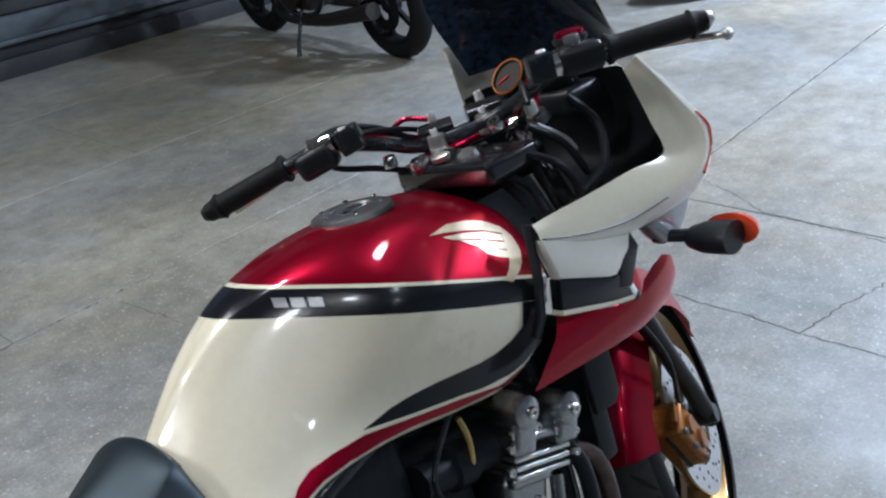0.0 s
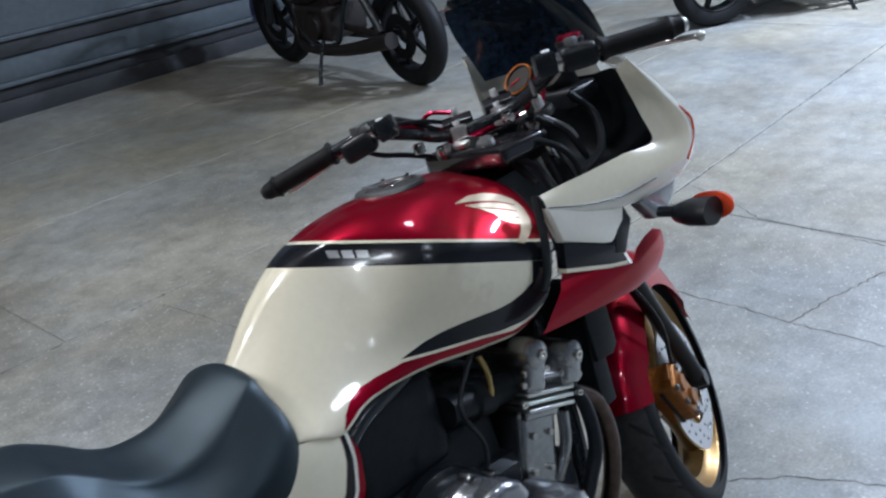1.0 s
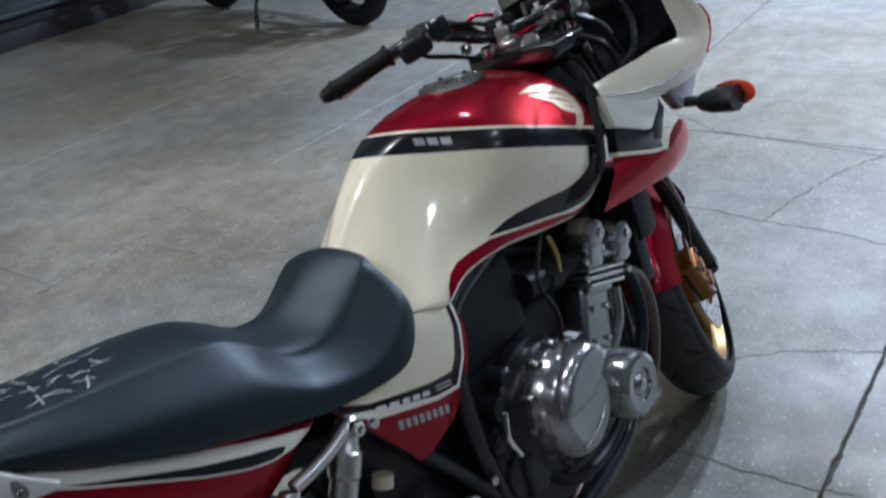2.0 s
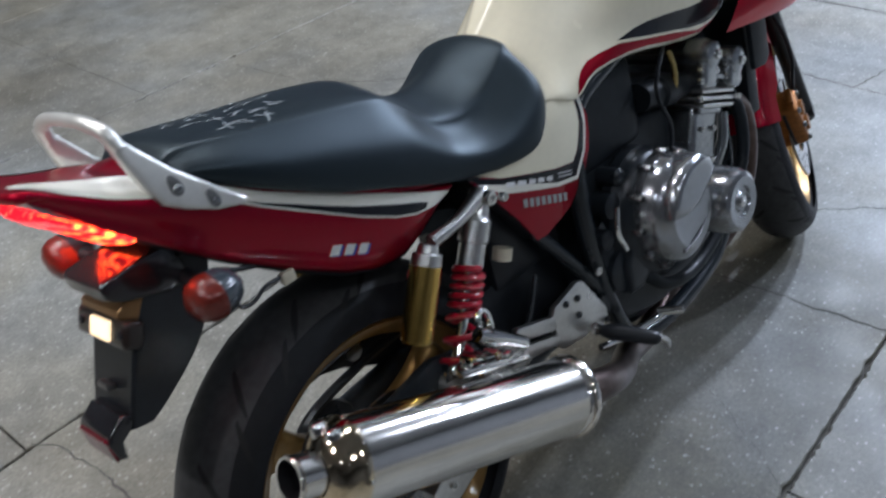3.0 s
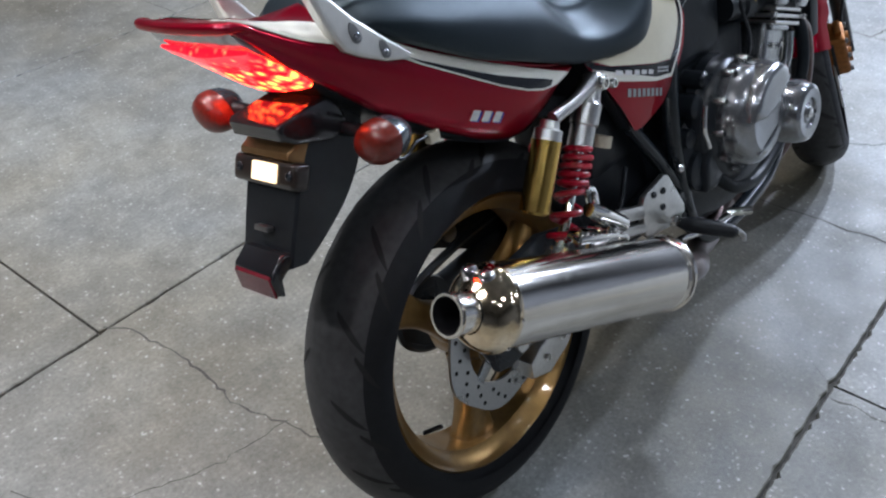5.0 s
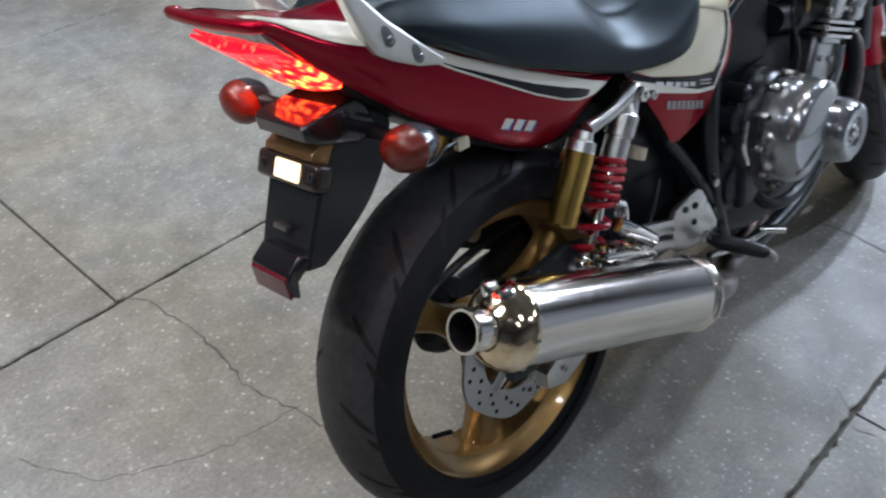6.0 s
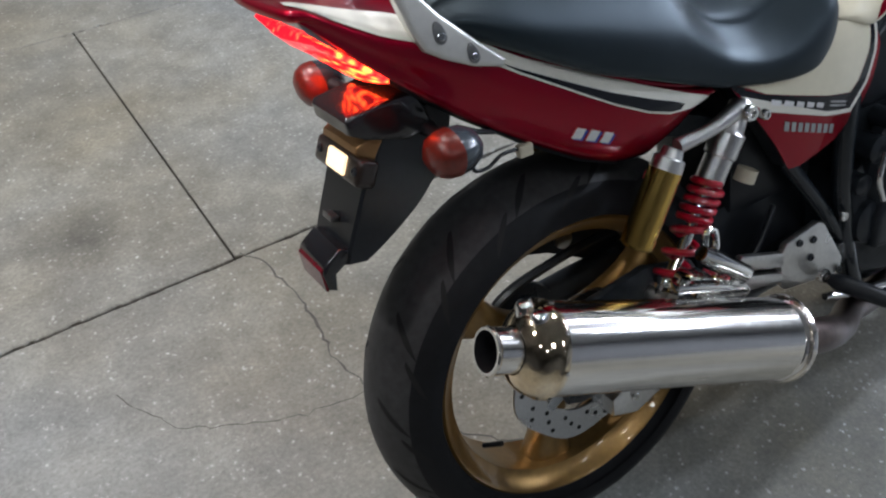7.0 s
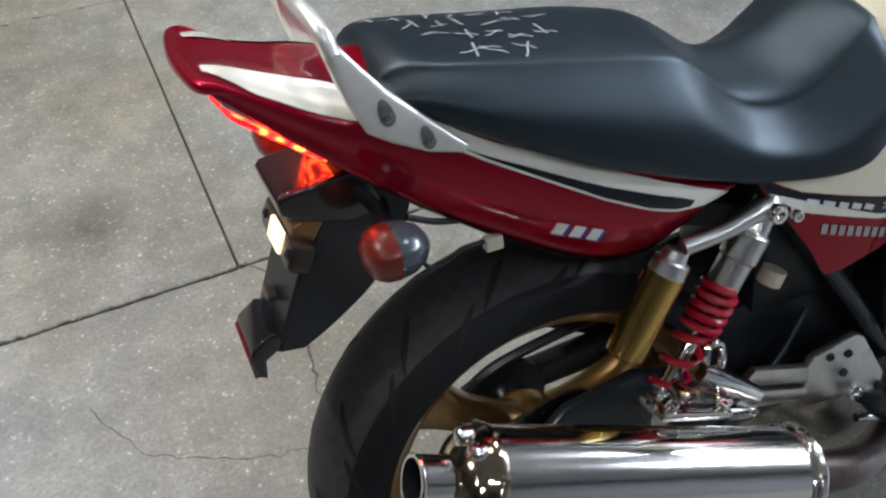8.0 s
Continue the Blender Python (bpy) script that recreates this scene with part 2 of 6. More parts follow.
def decal(tree, outline, side=-1, lift=0.0008, fine=0.012, thick=0.0):
    """A thin film cut to an outline in x-z, laid on a curved side."""
    b = bmesh.new()
    f = b.faces.new([b.verts.new((x, 0, z)) for x, z in outline])
    bmesh.ops.triangulate(b, faces=[f])
    for _ in range(7):
        long = [e for e in b.edges if e.calc_length() > fine]
        if not long:
            break
        bmesh.ops.subdivide_edges(b, edges=long, cuts=1)
        bmesh.ops.triangulate(b, faces=b.faces)
    last = -0.15
    for v in b.verts:
        hit, nor, _, _ = tree.ray_cast(Vector((v.co.x, -1, v.co.z)), Vector((0, 1, 0)))
        if hit is None:
            hit, nor, _, _ = tree.find_nearest(Vector((v.co.x, last, v.co.z)))
        if nor.y > 0:
            nor = -nor
        p = hit + nor * lift
        v.co = Vector((p.x, p.y * -side, p.z))
    return b


def skewed(b):
    """The tail sits a little to the left of the wheel's plane."""
    for v in b.verts:
        v.co.y += .02 * min(1, max(0, (.12 - v.co.x) / .36))
    return b


# ---- fuel tank
TANK_KEYS = [
    [(.427, .0, .815), (.452, .0, .838), (.516, .0, .893), (.574, .0, .934), (.64, .0, .953), (.724, .0, .966), (.83, .0, .968), (.93, .0, .955), (1.0, .0, .922), (1.04, .0, .87)],
    [(.427, -.01, .812), (.452, -.013, .836), (.512, -.02, .89), (.577, -.03, .93), (.644, -.047, .948), (.724, -.072, .953), (.83, -.088, .948), (.93, -.098, .925), (.995, -.098, .893), (1.03, -.09, .852)],
    [(.427, -.025, .8), (.452, -.029, .825), (.512, -.038, .876), (.577, -.05, .914), (.644, -.077, .925), (.737, -.14, .898), (.83, -.158, .866), (.915, -.162, .835), (.976, -.16, .81), (1.0, -.152, .8)],
    [(.421, -.054, .782), (.441, -.06, .795), (.491, -.072, .825), (.551, -.083, .843), (.618, -.103, .848), (.705, -.148, .832), (.8, -.17, .81), (.89, -.172, .785), (.955, -.166, .775), (.993, -.153, .775)],
    [(.411, -.09, .755), (.433, -.098, .757), (.476, -.113, .763), (.521, -.122, .765), (.58, -.125, .775), (.675, -.142, .77), (.79, -.16, .752), (.88, -.164, .735), (.95, -.16, .742), (.99, -.152, .765)],
    [(.401, -.117, .737), (.426, -.128, .732), (.461, -.142, .722), (.501, -.146, .71), (.561, -.144, .729), (.661, -.145, .725), (.78, -.15, .702), (.87, -.154, .69), (.95, -.153, .712), (.985, -.15, .757)],
    [(.41, -.12, .733), (.43, -.12, .726), (.465, -.12, .716), (.505, -.12, .705), (.565, -.12, .722), (.66, -.12, .718), (.775, -.12, .695), (.865, -.12, .683), (.94, -.12, .705), (.97, -.12, .745)],
]


def key_surface(keys, nu, nv):
    """A smooth sheet through curves that run lengthwise: rows across."""
    curves = [spline(k, nu) for k in keys]
    return [spline([c[i] for c in curves], nv) for i in range(nu)]


tank_half = key_surface(TANK_KEYS, 64, 46)
tank_tree = bvh_of(tank_half)


def mirrored_rows(rows):
    return [[Vector((p.x, -p.y, p.z)) for p in reversed(r[1:])] + list(r) for r in rows]


tank_rows = mirrored_rows(tank_half)


def tank_piece(lo, hi):
    """The part of the tank's skin between two sloping planes (height at x = 0.6, lengthwise slope)."""
    bm = grid(tank_rows)
    for cut, keep in ((lo, 1), (hi, -1)):
        if cut:
            z, m = cut
            no = Vector((-m, 0, 1)).normalized() * keep
            bmesh.ops.bisect_plane(bm, geom=bm.verts[:] + bm.edges[:] + bm.faces[:], plane_co=(0.6, 0, z), plane_no=no, clear_inner=True)
    return bm


STRIPE_TOP, STRIPE_LOW = (.952, -.396), (.915, -.385)
tank = part("fuel_tank", tank_piece((STRIPE_TOP[0] + .005, STRIPE_TOP[1]), None), RED, bike, "candy red fuel tank top")
part("pinstripe", tank_piece(STRIPE_TOP, (STRIPE_TOP[0] + .005, STRIPE_TOP[1])), CREAM, tank, "cream pinstripe")
part("stripe", tank_piece(STRIPE_LOW, STRIPE_TOP), BLACK, tank, "gloss black band round the tank")
part("side_panel_paint", tank_piece(None, STRIPE_LOW), CREAM, tank, "ivory painted tank side")

WEDGE = [(.634, .754), (.68, .7595), (.714, .760), (.755, .757), (.789, .753), (.825, .748), (.855, .747), (.885, .750), (.911, .758), (.928, .770), (.932, .782),
         (.922, .7905), (.955, .778), (1.0, .762), (.99, .74), (.968, .722), (.94, .711), (.904, .7045), (.85, .7035), (.781, .7215), (.698, .739)]
REDBAND = [(.500, .7105), (.513, .728), (.53, .741), (.552, .749), (.585, .7505), (.634, .7485), (.698, .734), (.781, .7165), (.85, .6985), (.904, .6995), (.94, .705),
           (.90, .694), (.86, .6915), (.78, .704), (.70, .7215), (.65, .7285), (.60, .732), (.56, .7315), (.535, .726), (.515, .7165)]
for sd in (-1, 1):
    part("stripe", decal(tank_tree, WEDGE, sd), BLACK, tank, "gloss black sweep on the tank side")
    part("lower_band", decal(tank_tree, REDBAND, sd), RED, tank, "candy red lower edge")
    part("pinstripe", decal(tank_tree, [(.634, .754), (.698, .739), (.781, .7215), (.85, .7035), (.904, .7045), (.904, .7), (.85, .699), (.781, .717), (.698, .7345), (.634, .7495)], sd, .0012), CREAM, tank)
    emblem = part("wing_emblem", decal(tank_tree, [(.966, .884), (.976, .866), (.972, .846), (.959, .834), (.944, .828), (.919, .822), (.905, .830), (.926, .838), (.938, .846), (.945, .857), (.952, .867), (.958, .876)], sd, .0012), CREAMLOGO, tank, "cream wing-shaped print")
    for feather in ([(.842, .921), (.880, .922), (.914, .914), (.944, .901), (.966, .884), (.959, .877), (.93, .893), (.90, .905), (.872, .914)],
                    [(.858, .9125), (.895, .9035), (.93, .8905), (.957, .8755), (.952, .868), (.925, .882), (.895, .895), (.872, .903)],
                    [(.878, .9005), (.922, .8805), (.951, .8665), (.946, .858), (.92, .871), (.893, .887)],
                    [(.900, .8825), (.9445, .8565), (.941, .848), (.922, .857), (.908, .868)]):
        part("feather", decal(tank_tree, feather, sd, .0012), CREAMLOGO, emblem)
    for k in range(3):
        x, z = .622 + k * .0165, .931 - k * .0066
        part("print_bar", decal(tank_tree, [(x, z + .001), (x + .013, z - .004), (x + .010, z - .015), (x - .003, z - .010)], sd, .0012, .006), LABELG, tank, "pale lettering bar on the black band" if k == 0 else "")

bm = lathe([(.001, .0001), (.001, .034), (.004, .036), (.004, .052), (.001, .058), (-.006, .060)], 40, "z")
bm.transform(Matrix.Translation((.820, 0, .9675)) @ Matrix.Rotation(radians(2), 4, "Y"))
cap = part("filler_cap", bm, DULLGREY, tank, "silver filler cap with screws")
bm = block(-.020, .020, -.012, .012, -.001, .003, .002)
bm.transform(Matrix.Translation((.820, 0, .969)))
part("lock_cover", bm, CHROME, cap)
for k in range(6):
    a = k * math.pi / 3
    p = Vector((.820 + .045 * math.cos(a), .045 * math.sin(a), .971))
    part("screw", bolt(p, p + Vector((0, 0, 1)), .004, .004), CHROME, cap)

# ---- side covers
SIDE_OUT = [(.240, .686), (.30, .668), (.35, .662), (.385, .668), (.402, .690), (.403, .732), (.45, .720), (.503, .7065), (.511, .675), (.503, .622), (.488, .583), (.438, .546), (.372, .526), (.350, .527), (.318, .578), (.268, .648)]
side_half = key_surface([
    [(.23, -.118, .70), (.31, -.118, .70), (.38, -.122, .735), (.44, -.132, .735), (.51, -.135, .72)],
    [(.24, -.128, .67), (.31, -.134, .665), (.38, -.142, .685), (.44, -.147, .69), (.515, -.147, .68)],
    [(.27, -.132, .63), (.32, -.140, .62), (.38, -.146, .625), (.44, -.149, .63), (.51, -.145, .62)],
    [(.32, -.130, .535), (.34, -.132, .520), (.38, -.135, .518), (.43, -.137, .530), (.51, -.132, .56)]], 24, 16)
side_tree = bvh_of(side_half)


for sd in (-1, 1):
    bm = slab(SIDE_OUT, -.10 * -sd, -.128 * -sd, .004)
    cover = part("side_cover", bm, PLASTIC, bike, "ivory and red side cover under the seat")
    part("cover_skin", decal(side_tree, SIDE_OUT, sd, .0), RED, cover)
    part("upper_paint", decal(side_tree, [(.247, .687), (.30, .672), (.35, .667), (.382, .673), (.398, .694), (.399, .734), (.45, .722), (.492, .708), (.485, .672), (.467, .632), (.453, .618), (.407, .627), (.30, .659)], sd, .001), CREAM, cover, "ivory painted upper area")
    part("stripe", decal(side_tree, [(.247, .682), (.30, .658), (.407, .626), (.453, .617), (.468, .631), (.486, .672), (.493, .708), (.500, .7065), (.496, .668), (.484, .626), (.459, .591), (.409, .602), (.30, .641), (.256, .668)], sd, .0012), BLACK, cover)
    part("pinstripe", decal(side_tree, [(.256, .668), (.30, .641), (.409, .602), (.459, .591), (.484, .626), (.496, .668), (.500, .7065), (.505, .705), (.501, .667), (.489, .622), (.463, .583), (.409, .595), (.30, .634), (.260, .662)], sd, .0014), WHITE, cover)
    # model lettering as bars, then the maker's print as bars
    for k, w in enumerate((.019, .019, .016, .016, .016)):
        x = .303 + (0, .0215, .0435, .0620, .0805)[k]
        z = .6520 - (x - .30) * .33
        part("print_bar", decal(side_tree, [(x + .003, z - .001), (x + w, z - w * .33 - .001), (x + w - .0022, z - w * .33 - .0078), (x + .0008, z - .0078)], sd, .002, .006), LABELW, cover, "white lettering bar" if k == 0 else "")
    for z in (.6185, .6125):
        part("print_bar", decal(side_tree, [(.412, z), (.446, z - .0105), (.446, z - .0138), (.412, z - .0033)], sd, .002), LABELG, cover)
    for k in range(8):
        x = .330 + k * .0128
        z = .6105 - (x - .33) * .356
        part("print_bar", decal(side_tree, [(x, z), (x + .0085, z - .003), (x + .0085, z - .0175), (x, z - .0145)], sd, .0014), LABELG, cover)

# ---- seat
SEAT_X = [-.172, -.14, -.09, -.03, .03, .09, .14, .165, .195, .225, .255, .30, .345, .385, .412, .430, .438]
TOP_Z = [.872, .903, .899, .892, .886, .881, .872, .861, .841, .818, .806, .803, .812, .828, .837, .838, .832]
MID_Z = [.870, .901, .897, .889, .882, .875, .863, .850, .828, .804, .790, .786, .796, .817, .831, .833, .827]
RIDGE_Z = [.866, .888, .884, .872, .860, .847, .836, .824, .798, .772, .755, .746, .757, .784, .805, .810, .805]
BULGE_Z = [.862, .873, .860, .838, .818, .797, .780, .770, .752, .734, .721, .711, .713, .728, .748, .758, .755]
LOW_Z = [.858, .858, .832, .799, .768, .745, .725, .715, .703, .692, .685, .676, .671, .673, .684, .696, .70]
RIDGE_Y = [.07, .085, .098, .103, .105, .105, .104, .102, .099, .097, .097, .099, .101, .100, .096, .088, .080]
LOW_Y = [.085, .105, .122, .130, .133, .135, .135, .135, .135, .136, .138, .141, .145, .146, .142, .134, .126]
seat_rows = []
for i, x in enumerate(SEAT_X):
    ry, ly = RIDGE_Y[i], LOW_Y[i]
    half = [(x, -ly * .9, LOW_Z[i] - .004), (x, -ly, LOW_Z[i] + .004), (x, -ly * 1.0, BULGE_Z[i]), (x, -ry, RIDGE_Z[i]), (x, -ry * .88, RIDGE_Z[i] * .55 + MID_Z[i] * .45 + .002), (x, -ry * .5, MID_Z[i]), (x, 0, TOP_Z[i])]
    full = half + [(a, -b, c) for a, b, c in reversed(half[:-1])]
    seat_rows.append(full)
cols = list(zip(*seat_rows))
cols = [spline(c, 72) for c in cols]
seat_rows = [spline([c[i] for c in cols], 61) for i in range(72)]
bm = grid(seat_rows, False)
bm.faces.new([v for v in bm.verts][:61])
bm.faces.new(list(reversed([v for v in bm.verts][-61:])))
seat = part("seat", skewed(bm), VINYL, bike, "black vinyl two-up seat with white scrawl", sharp=70)
seat_top = bvh_of(seat_rows)


def on_seat(x, y, up=.0012):
    hit, nor, _, _ = seat_top.ray_cast(Vector((x, y, 2)), Vector((0, 0, -1)))
    if hit is None:
        return Vector((x, y, .89))
    return hit + Vector((0, 0, up))


# white scrawl on the pillion pad: unreadable strokes, as bars
rng = random.Random(4)
for row, (x0, y0, cnt) in enumerate(((-.118, .058, 6), (-.092, .020, 6), (-.080, -.028, 5), (-.06, -.062, 3))):
    for k in range(cnt):
        cx0, cy0 = x0 + k * .027 + rng.uniform(-.004, .004), y0 - k * .004 + rng.uniform(-.006, .006)
        for stroke in range(2):
            a = rng.choice((.1, .9, 1.5, -.7)) + rng.uniform(-.25, .25)
            ln = rng.uniform(.018, .030)
            ox, oy = rng.uniform(-.006, .006), rng.uniform(-.006, .006)
            bm = bmesh.new()
            prev = None
            for s in range(7):
                t = s / 6 - .5
                cx, cy = cx0 + ox + math.cos(a) * ln * t, cy0 + oy + math.sin(a) * ln * t + .003 * math.sin(5 * t)
                w = Vector((-math.sin(a), math.cos(a))) * .0012
                pair = [bm.verts.new(on_seat(cx + w.x, cy + w.y)), bm.verts.new(on_seat(cx - w.x, cy - w.y))]
                if prev:
                    bm.faces.new((prev[0], prev[1], pair[1], pair[0]))
                prev = pair
            part("scrawl_bar", skewed(bm), CHALK, seat)

# ---- tail cowl
TX = [-.321, -.30, -.26, -.233, -.20, -.139, -.062, .01, .064, .113, .165, .216]
T_UP = [.929, .9275, .918, .910, .896, .858, .815, .780, .756, .733, .711, .692]
T_RIDGE = [.928, .923, .908, .899, .889, .861, .816, .781, .757, .734, .712, .693]
T_EDGE = [.926, .919, .895, .879, .864, .840, .798, .761, .737, .717, .701, .690]
R_FRAC = [.50, .50, .55, .60, .69, .83, .86, .86, .86, .86, .86, .86]
T_LOW = [.919, .900, .858, .833, .803, .751, .695, .651, .629, .628, .648, .678]
T_HW = [.097, .099, .101, .103, .106, .111, .118, .123, .126, .127, .126, .122]
T_TOP = [.925, .919, .904, .896, .890, .895, .85, .80, .77, .745, .72, .70]


def rear(x):
    """1 towards the trailing edge, where the flank stands upright over the lamp; 0 further forward."""
    return min(1, max(0, (-.10 - x) / .12))


def bowed(x, d):
    """The trailing edge bows backwards towards the middle."""
    return x - d if x < -.31 else x


tail_keys = [
    [(bowed(x, .007), 0, t) for x, t in zip(TX, T_TOP)],
    [(bowed(x, .006), -w * f * .5, t * .6 + u * .4) for x, w, f, t, u in zip(TX, T_HW, R_FRAC, T_TOP, T_RIDGE)],
    [(bowed(x, .005), -w * f, u) for x, w, f, u in zip(TX, T_HW, R_FRAC, T_RIDGE)],
    [(bowed(x, .001), -w * (.5 * f + .485), u * .42 + e * .58) for x, w, f, u, e in zip(TX, T_HW, R_FRAC, T_RIDGE, T_EDGE)],
    [(x, -w * .97, e) for x, w, e in zip(TX, T_HW, T_EDGE)],
    [(x, -w * 1.0, e * .7 + l * .3) for x, w, e, l in zip(TX, T_HW, T_EDGE, T_LOW)],
    [(x, -w * (.935 + .03 * rear(x)), u * .26 + l * .74) for x, w, u, l in zip(TX, T_HW, T_UP, T_LOW)],
    [(x, -w * (.80 + .13 * rear(x)), l) for x, w, l in zip(TX, T_HW, T_LOW)],
    [(bowed(x, .005), -w * .55, min(l + .012, t - .007)) for x, w, l, t in zip(TX, T_HW, T_LOW, T_TOP)],
    [(bowed(x, .007), 0, min(l + .02, t - .006)) for x, w, l, t in zip(TX, T_HW, T_LOW, T_TOP)]]
tail_half = key_surface(tail_keys, 60, 44)
tail_tree = bvh_of(tail_half)
bm = grid(mirrored_rows(tail_half))
n = 87
bm.faces.new([v for v in bm.verts][:n])
bm.faces.new(list(reversed([v for v in bm.verts][-n:])))
tail = part("tail_cowl", skewed(bm), RED, bike, "candy red tail cowl with white and black stripes")
TAIL_WHITE = [(-.150, .864), (-.139, .855), (-.062, .809), (.01, .773), (.064, .746), (.113, .722), (.165, .700), (.206, .684), (.198, .680), (.172, .677), (.134, .682),
              (.10, .694), (.05, .719), (.008, .744), (-.073, .793), (-.113, .819), (-.150, .836)]
TAIL_BLACK = [(-.095, .812), (-.073, .799), (.008, .756), (.05, .735), (.10, .713), (.14, .697), (.158, .689), (.152, .683), (.134, .6855), (.10, .697), (.05, .722), (.008, .747), (-.073, .796)]


def rim_stripe(sd):
    """The white band on the tail's sloping rim, from the trailing edge to the grab rail."""
    xs = [-.314 + .006 * k for k in range(29)]
    cols = [[(TX[k], T_HW[k] * f, 0) for k in range(7)] for f in (.97,)] + [[(TX[k], T_HW[k] * R_FRAC[k], 0) for k in range(7)]]
    edge, ridge = (spline(c, 200) for c in cols)
    out = []
    for x in xs:
        ye = min(edge, key=lambda p: abs(p.x - x)).y
        yr = min(ridge, key=lambda p: abs(p.x - x)).y
        ye = yr + (ye - yr) * min(1, .35 + (x + .314) / .05)
        row = []
        for k in range(9):
            y = yr + (ye - yr) * k / 8
            hit, nor, _, _ = tail_tree.ray_cast(Vector((x, -y, 2)), Vector((0, 0, -1)))
            nor = nor if nor.z > 0 else -nor
            p = hit + nor * .0018
            row.append((p.x, -sd * p.y, p.z))
        out.append(row)
    return grid(out)


for sd in (-1, 1):
    part("stripe", skewed(rim_stripe(sd)), WHITE, tail, "white tail stripe")
    part("stripe", skewed(decal(tail_tree, TAIL_WHITE, sd, .0018)), WHITE, tail, "white tail stripe")
    part("stripe", skewed(decal(tail_tree, TAIL_BLACK, sd, .0026)), BLACK, tail, "black tail stripe")
    for dx, dz, mat, lift in ((.0030, -.0032, LABELB, .0009), (-.0016, .0016, LABELR, .0011), (0, 0, LABELW, .0013)):
        for k in range(3):
            x, z, w = -.008 + k * .0195 + dx, .7035 - k * .0085 + dz, .0125
            part("sticker", skewed(decal(tail_tree, [(x, z - .0135), (x + .0065, z), (x + .0065 + w, z - w * .42), (x + w, z - .0135 - w * .42)], sd, lift)), mat, tail, "small white, red and blue sticker" if k == 0 and not dx else "")

# rounded lip round the tail's trailing edge
LIP = [(-.290, .0975, .9105), (-.308, .0960, .9195), (-.3195, .0895, .9215), (-.3255, .060, .922), (-.329, 0, .922)]
part("tail_lip", skewed(tube([(x, -y, z) for x, y, z in LIP] + [(x, y, z) for x, y, z in reversed(LIP[:-1])], [.003, .0055, .0068, .0072, .0072, .0072, .0068, .0055, .003], 80, 12)), RED, tail)

# black tray under the tail
rows = []
for x, l, t, w in zip(TX, T_LOW, T_TOP, T_HW):
    if x > -.24:
        z = min(l + .012, t - .007) - .004
        rows.append([(x, -w * .86, z - .006), (x, -w * .8, z - .012), (x, -w * .4, z - .014), (x, 0, z - .012), (x, w * .4, z - .014), (x, w * .8, z - .012), (x, w * .86, z - .006)])
bm = grid(rows)
bmesh.ops.solidify(bm, geom=bm.faces[:], thickness=.002)
part("undertray", skewed(bm), INNERBLACK, tail, "matt black tray under the tail")

# ---- grab rail
rail_out = [(-.090, .818), (-.096, .810), (-.130, .819), (-.165, .836), (-.186, .850), (-.197, .874), (-.206, .905), (-.212, .930), (-.212, .944), (-.203, .943), (-.185, .918), (-.159, .884), (-.12, .846)]
bm = bmesh.new()
for sd in (-1, 1):
    b = slab(rail_out, -.011, .011, .006, seg=3)
    for v in b.verts:
        up = (v.co.z - .81) / .17
        v.co.y = v.co.y * (1 - .3 * up) + sd * (.112 - .025 * up)
    join(bm, b)
hoop = [(-.204, .094, .926), (-.2085, .084, .947), (-.2125, .054, .958), (-.214, .026, .961)]
b = tube([(x, -y - .010, z) for x, y, z in hoop] + [(-.2145, -.010, .962)] + [(x, y - .010, z) for x, y, z in reversed(hoop)], [.0085, .009, .0085, .008, .008, .008, .0085, .009, .0085], 48, 12)
join(bm, b)
rail = part("grab_rail", skewed(bm), SILVERPAINT, bike, "silver pillion grab rail")
for sd in (-1, 1):
    for (x, z, r) in ((-.165, .862, .0105), (-.130, .831, .0095)):
        y = sd * (.112 - .025 * (z - .81) / .17 + .0105)
        drop = [(x + r * .72 * math.cos(a) - (.25 * r * math.sin(a) if math.sin(a) > 0 else 0), z + r * (.8 if math.sin(a) < 0 else 1.7) * math.sin(a)) for a in (2 * math.pi * k / 20 for k in range(20))]
        b = slab(drop, -.0015, .0015, .0006)
        for v in b.verts:
            up = (v.co.z - .81) / .17
            v.co.y = v.co.y + sd * (.011 * (1 - .3 * up) + .112 - .025 * up)
        part("bolt_recess", skewed(b), DULLGREY, rail)
        part("bolt", skewed(bolt((x, y, z), (x, y + sd, z + .2), r * .5, .002)), CAST, rail)


# ---- wheels
def tyre_profile(width, radius, bead):
    """Half-round motorcycle tread and sidewalls, (across, radius)."""
    w = width / 2
    out = []
    for k in range(-12, 13):
        a = k / 12 * radians(78)
        out.append((math.sin(a) * w / math.sin(radians(78)), radius - w * .92 * (1 - math.cos(a))))
    side = [(w * .98, radius - w * .92), (w * .97, (radius + bead) / 2 - .012), (w * .86, bead + .012), (w * .76, bead)]
    return [(-a, r) for a, r in reversed(side)] + out + side


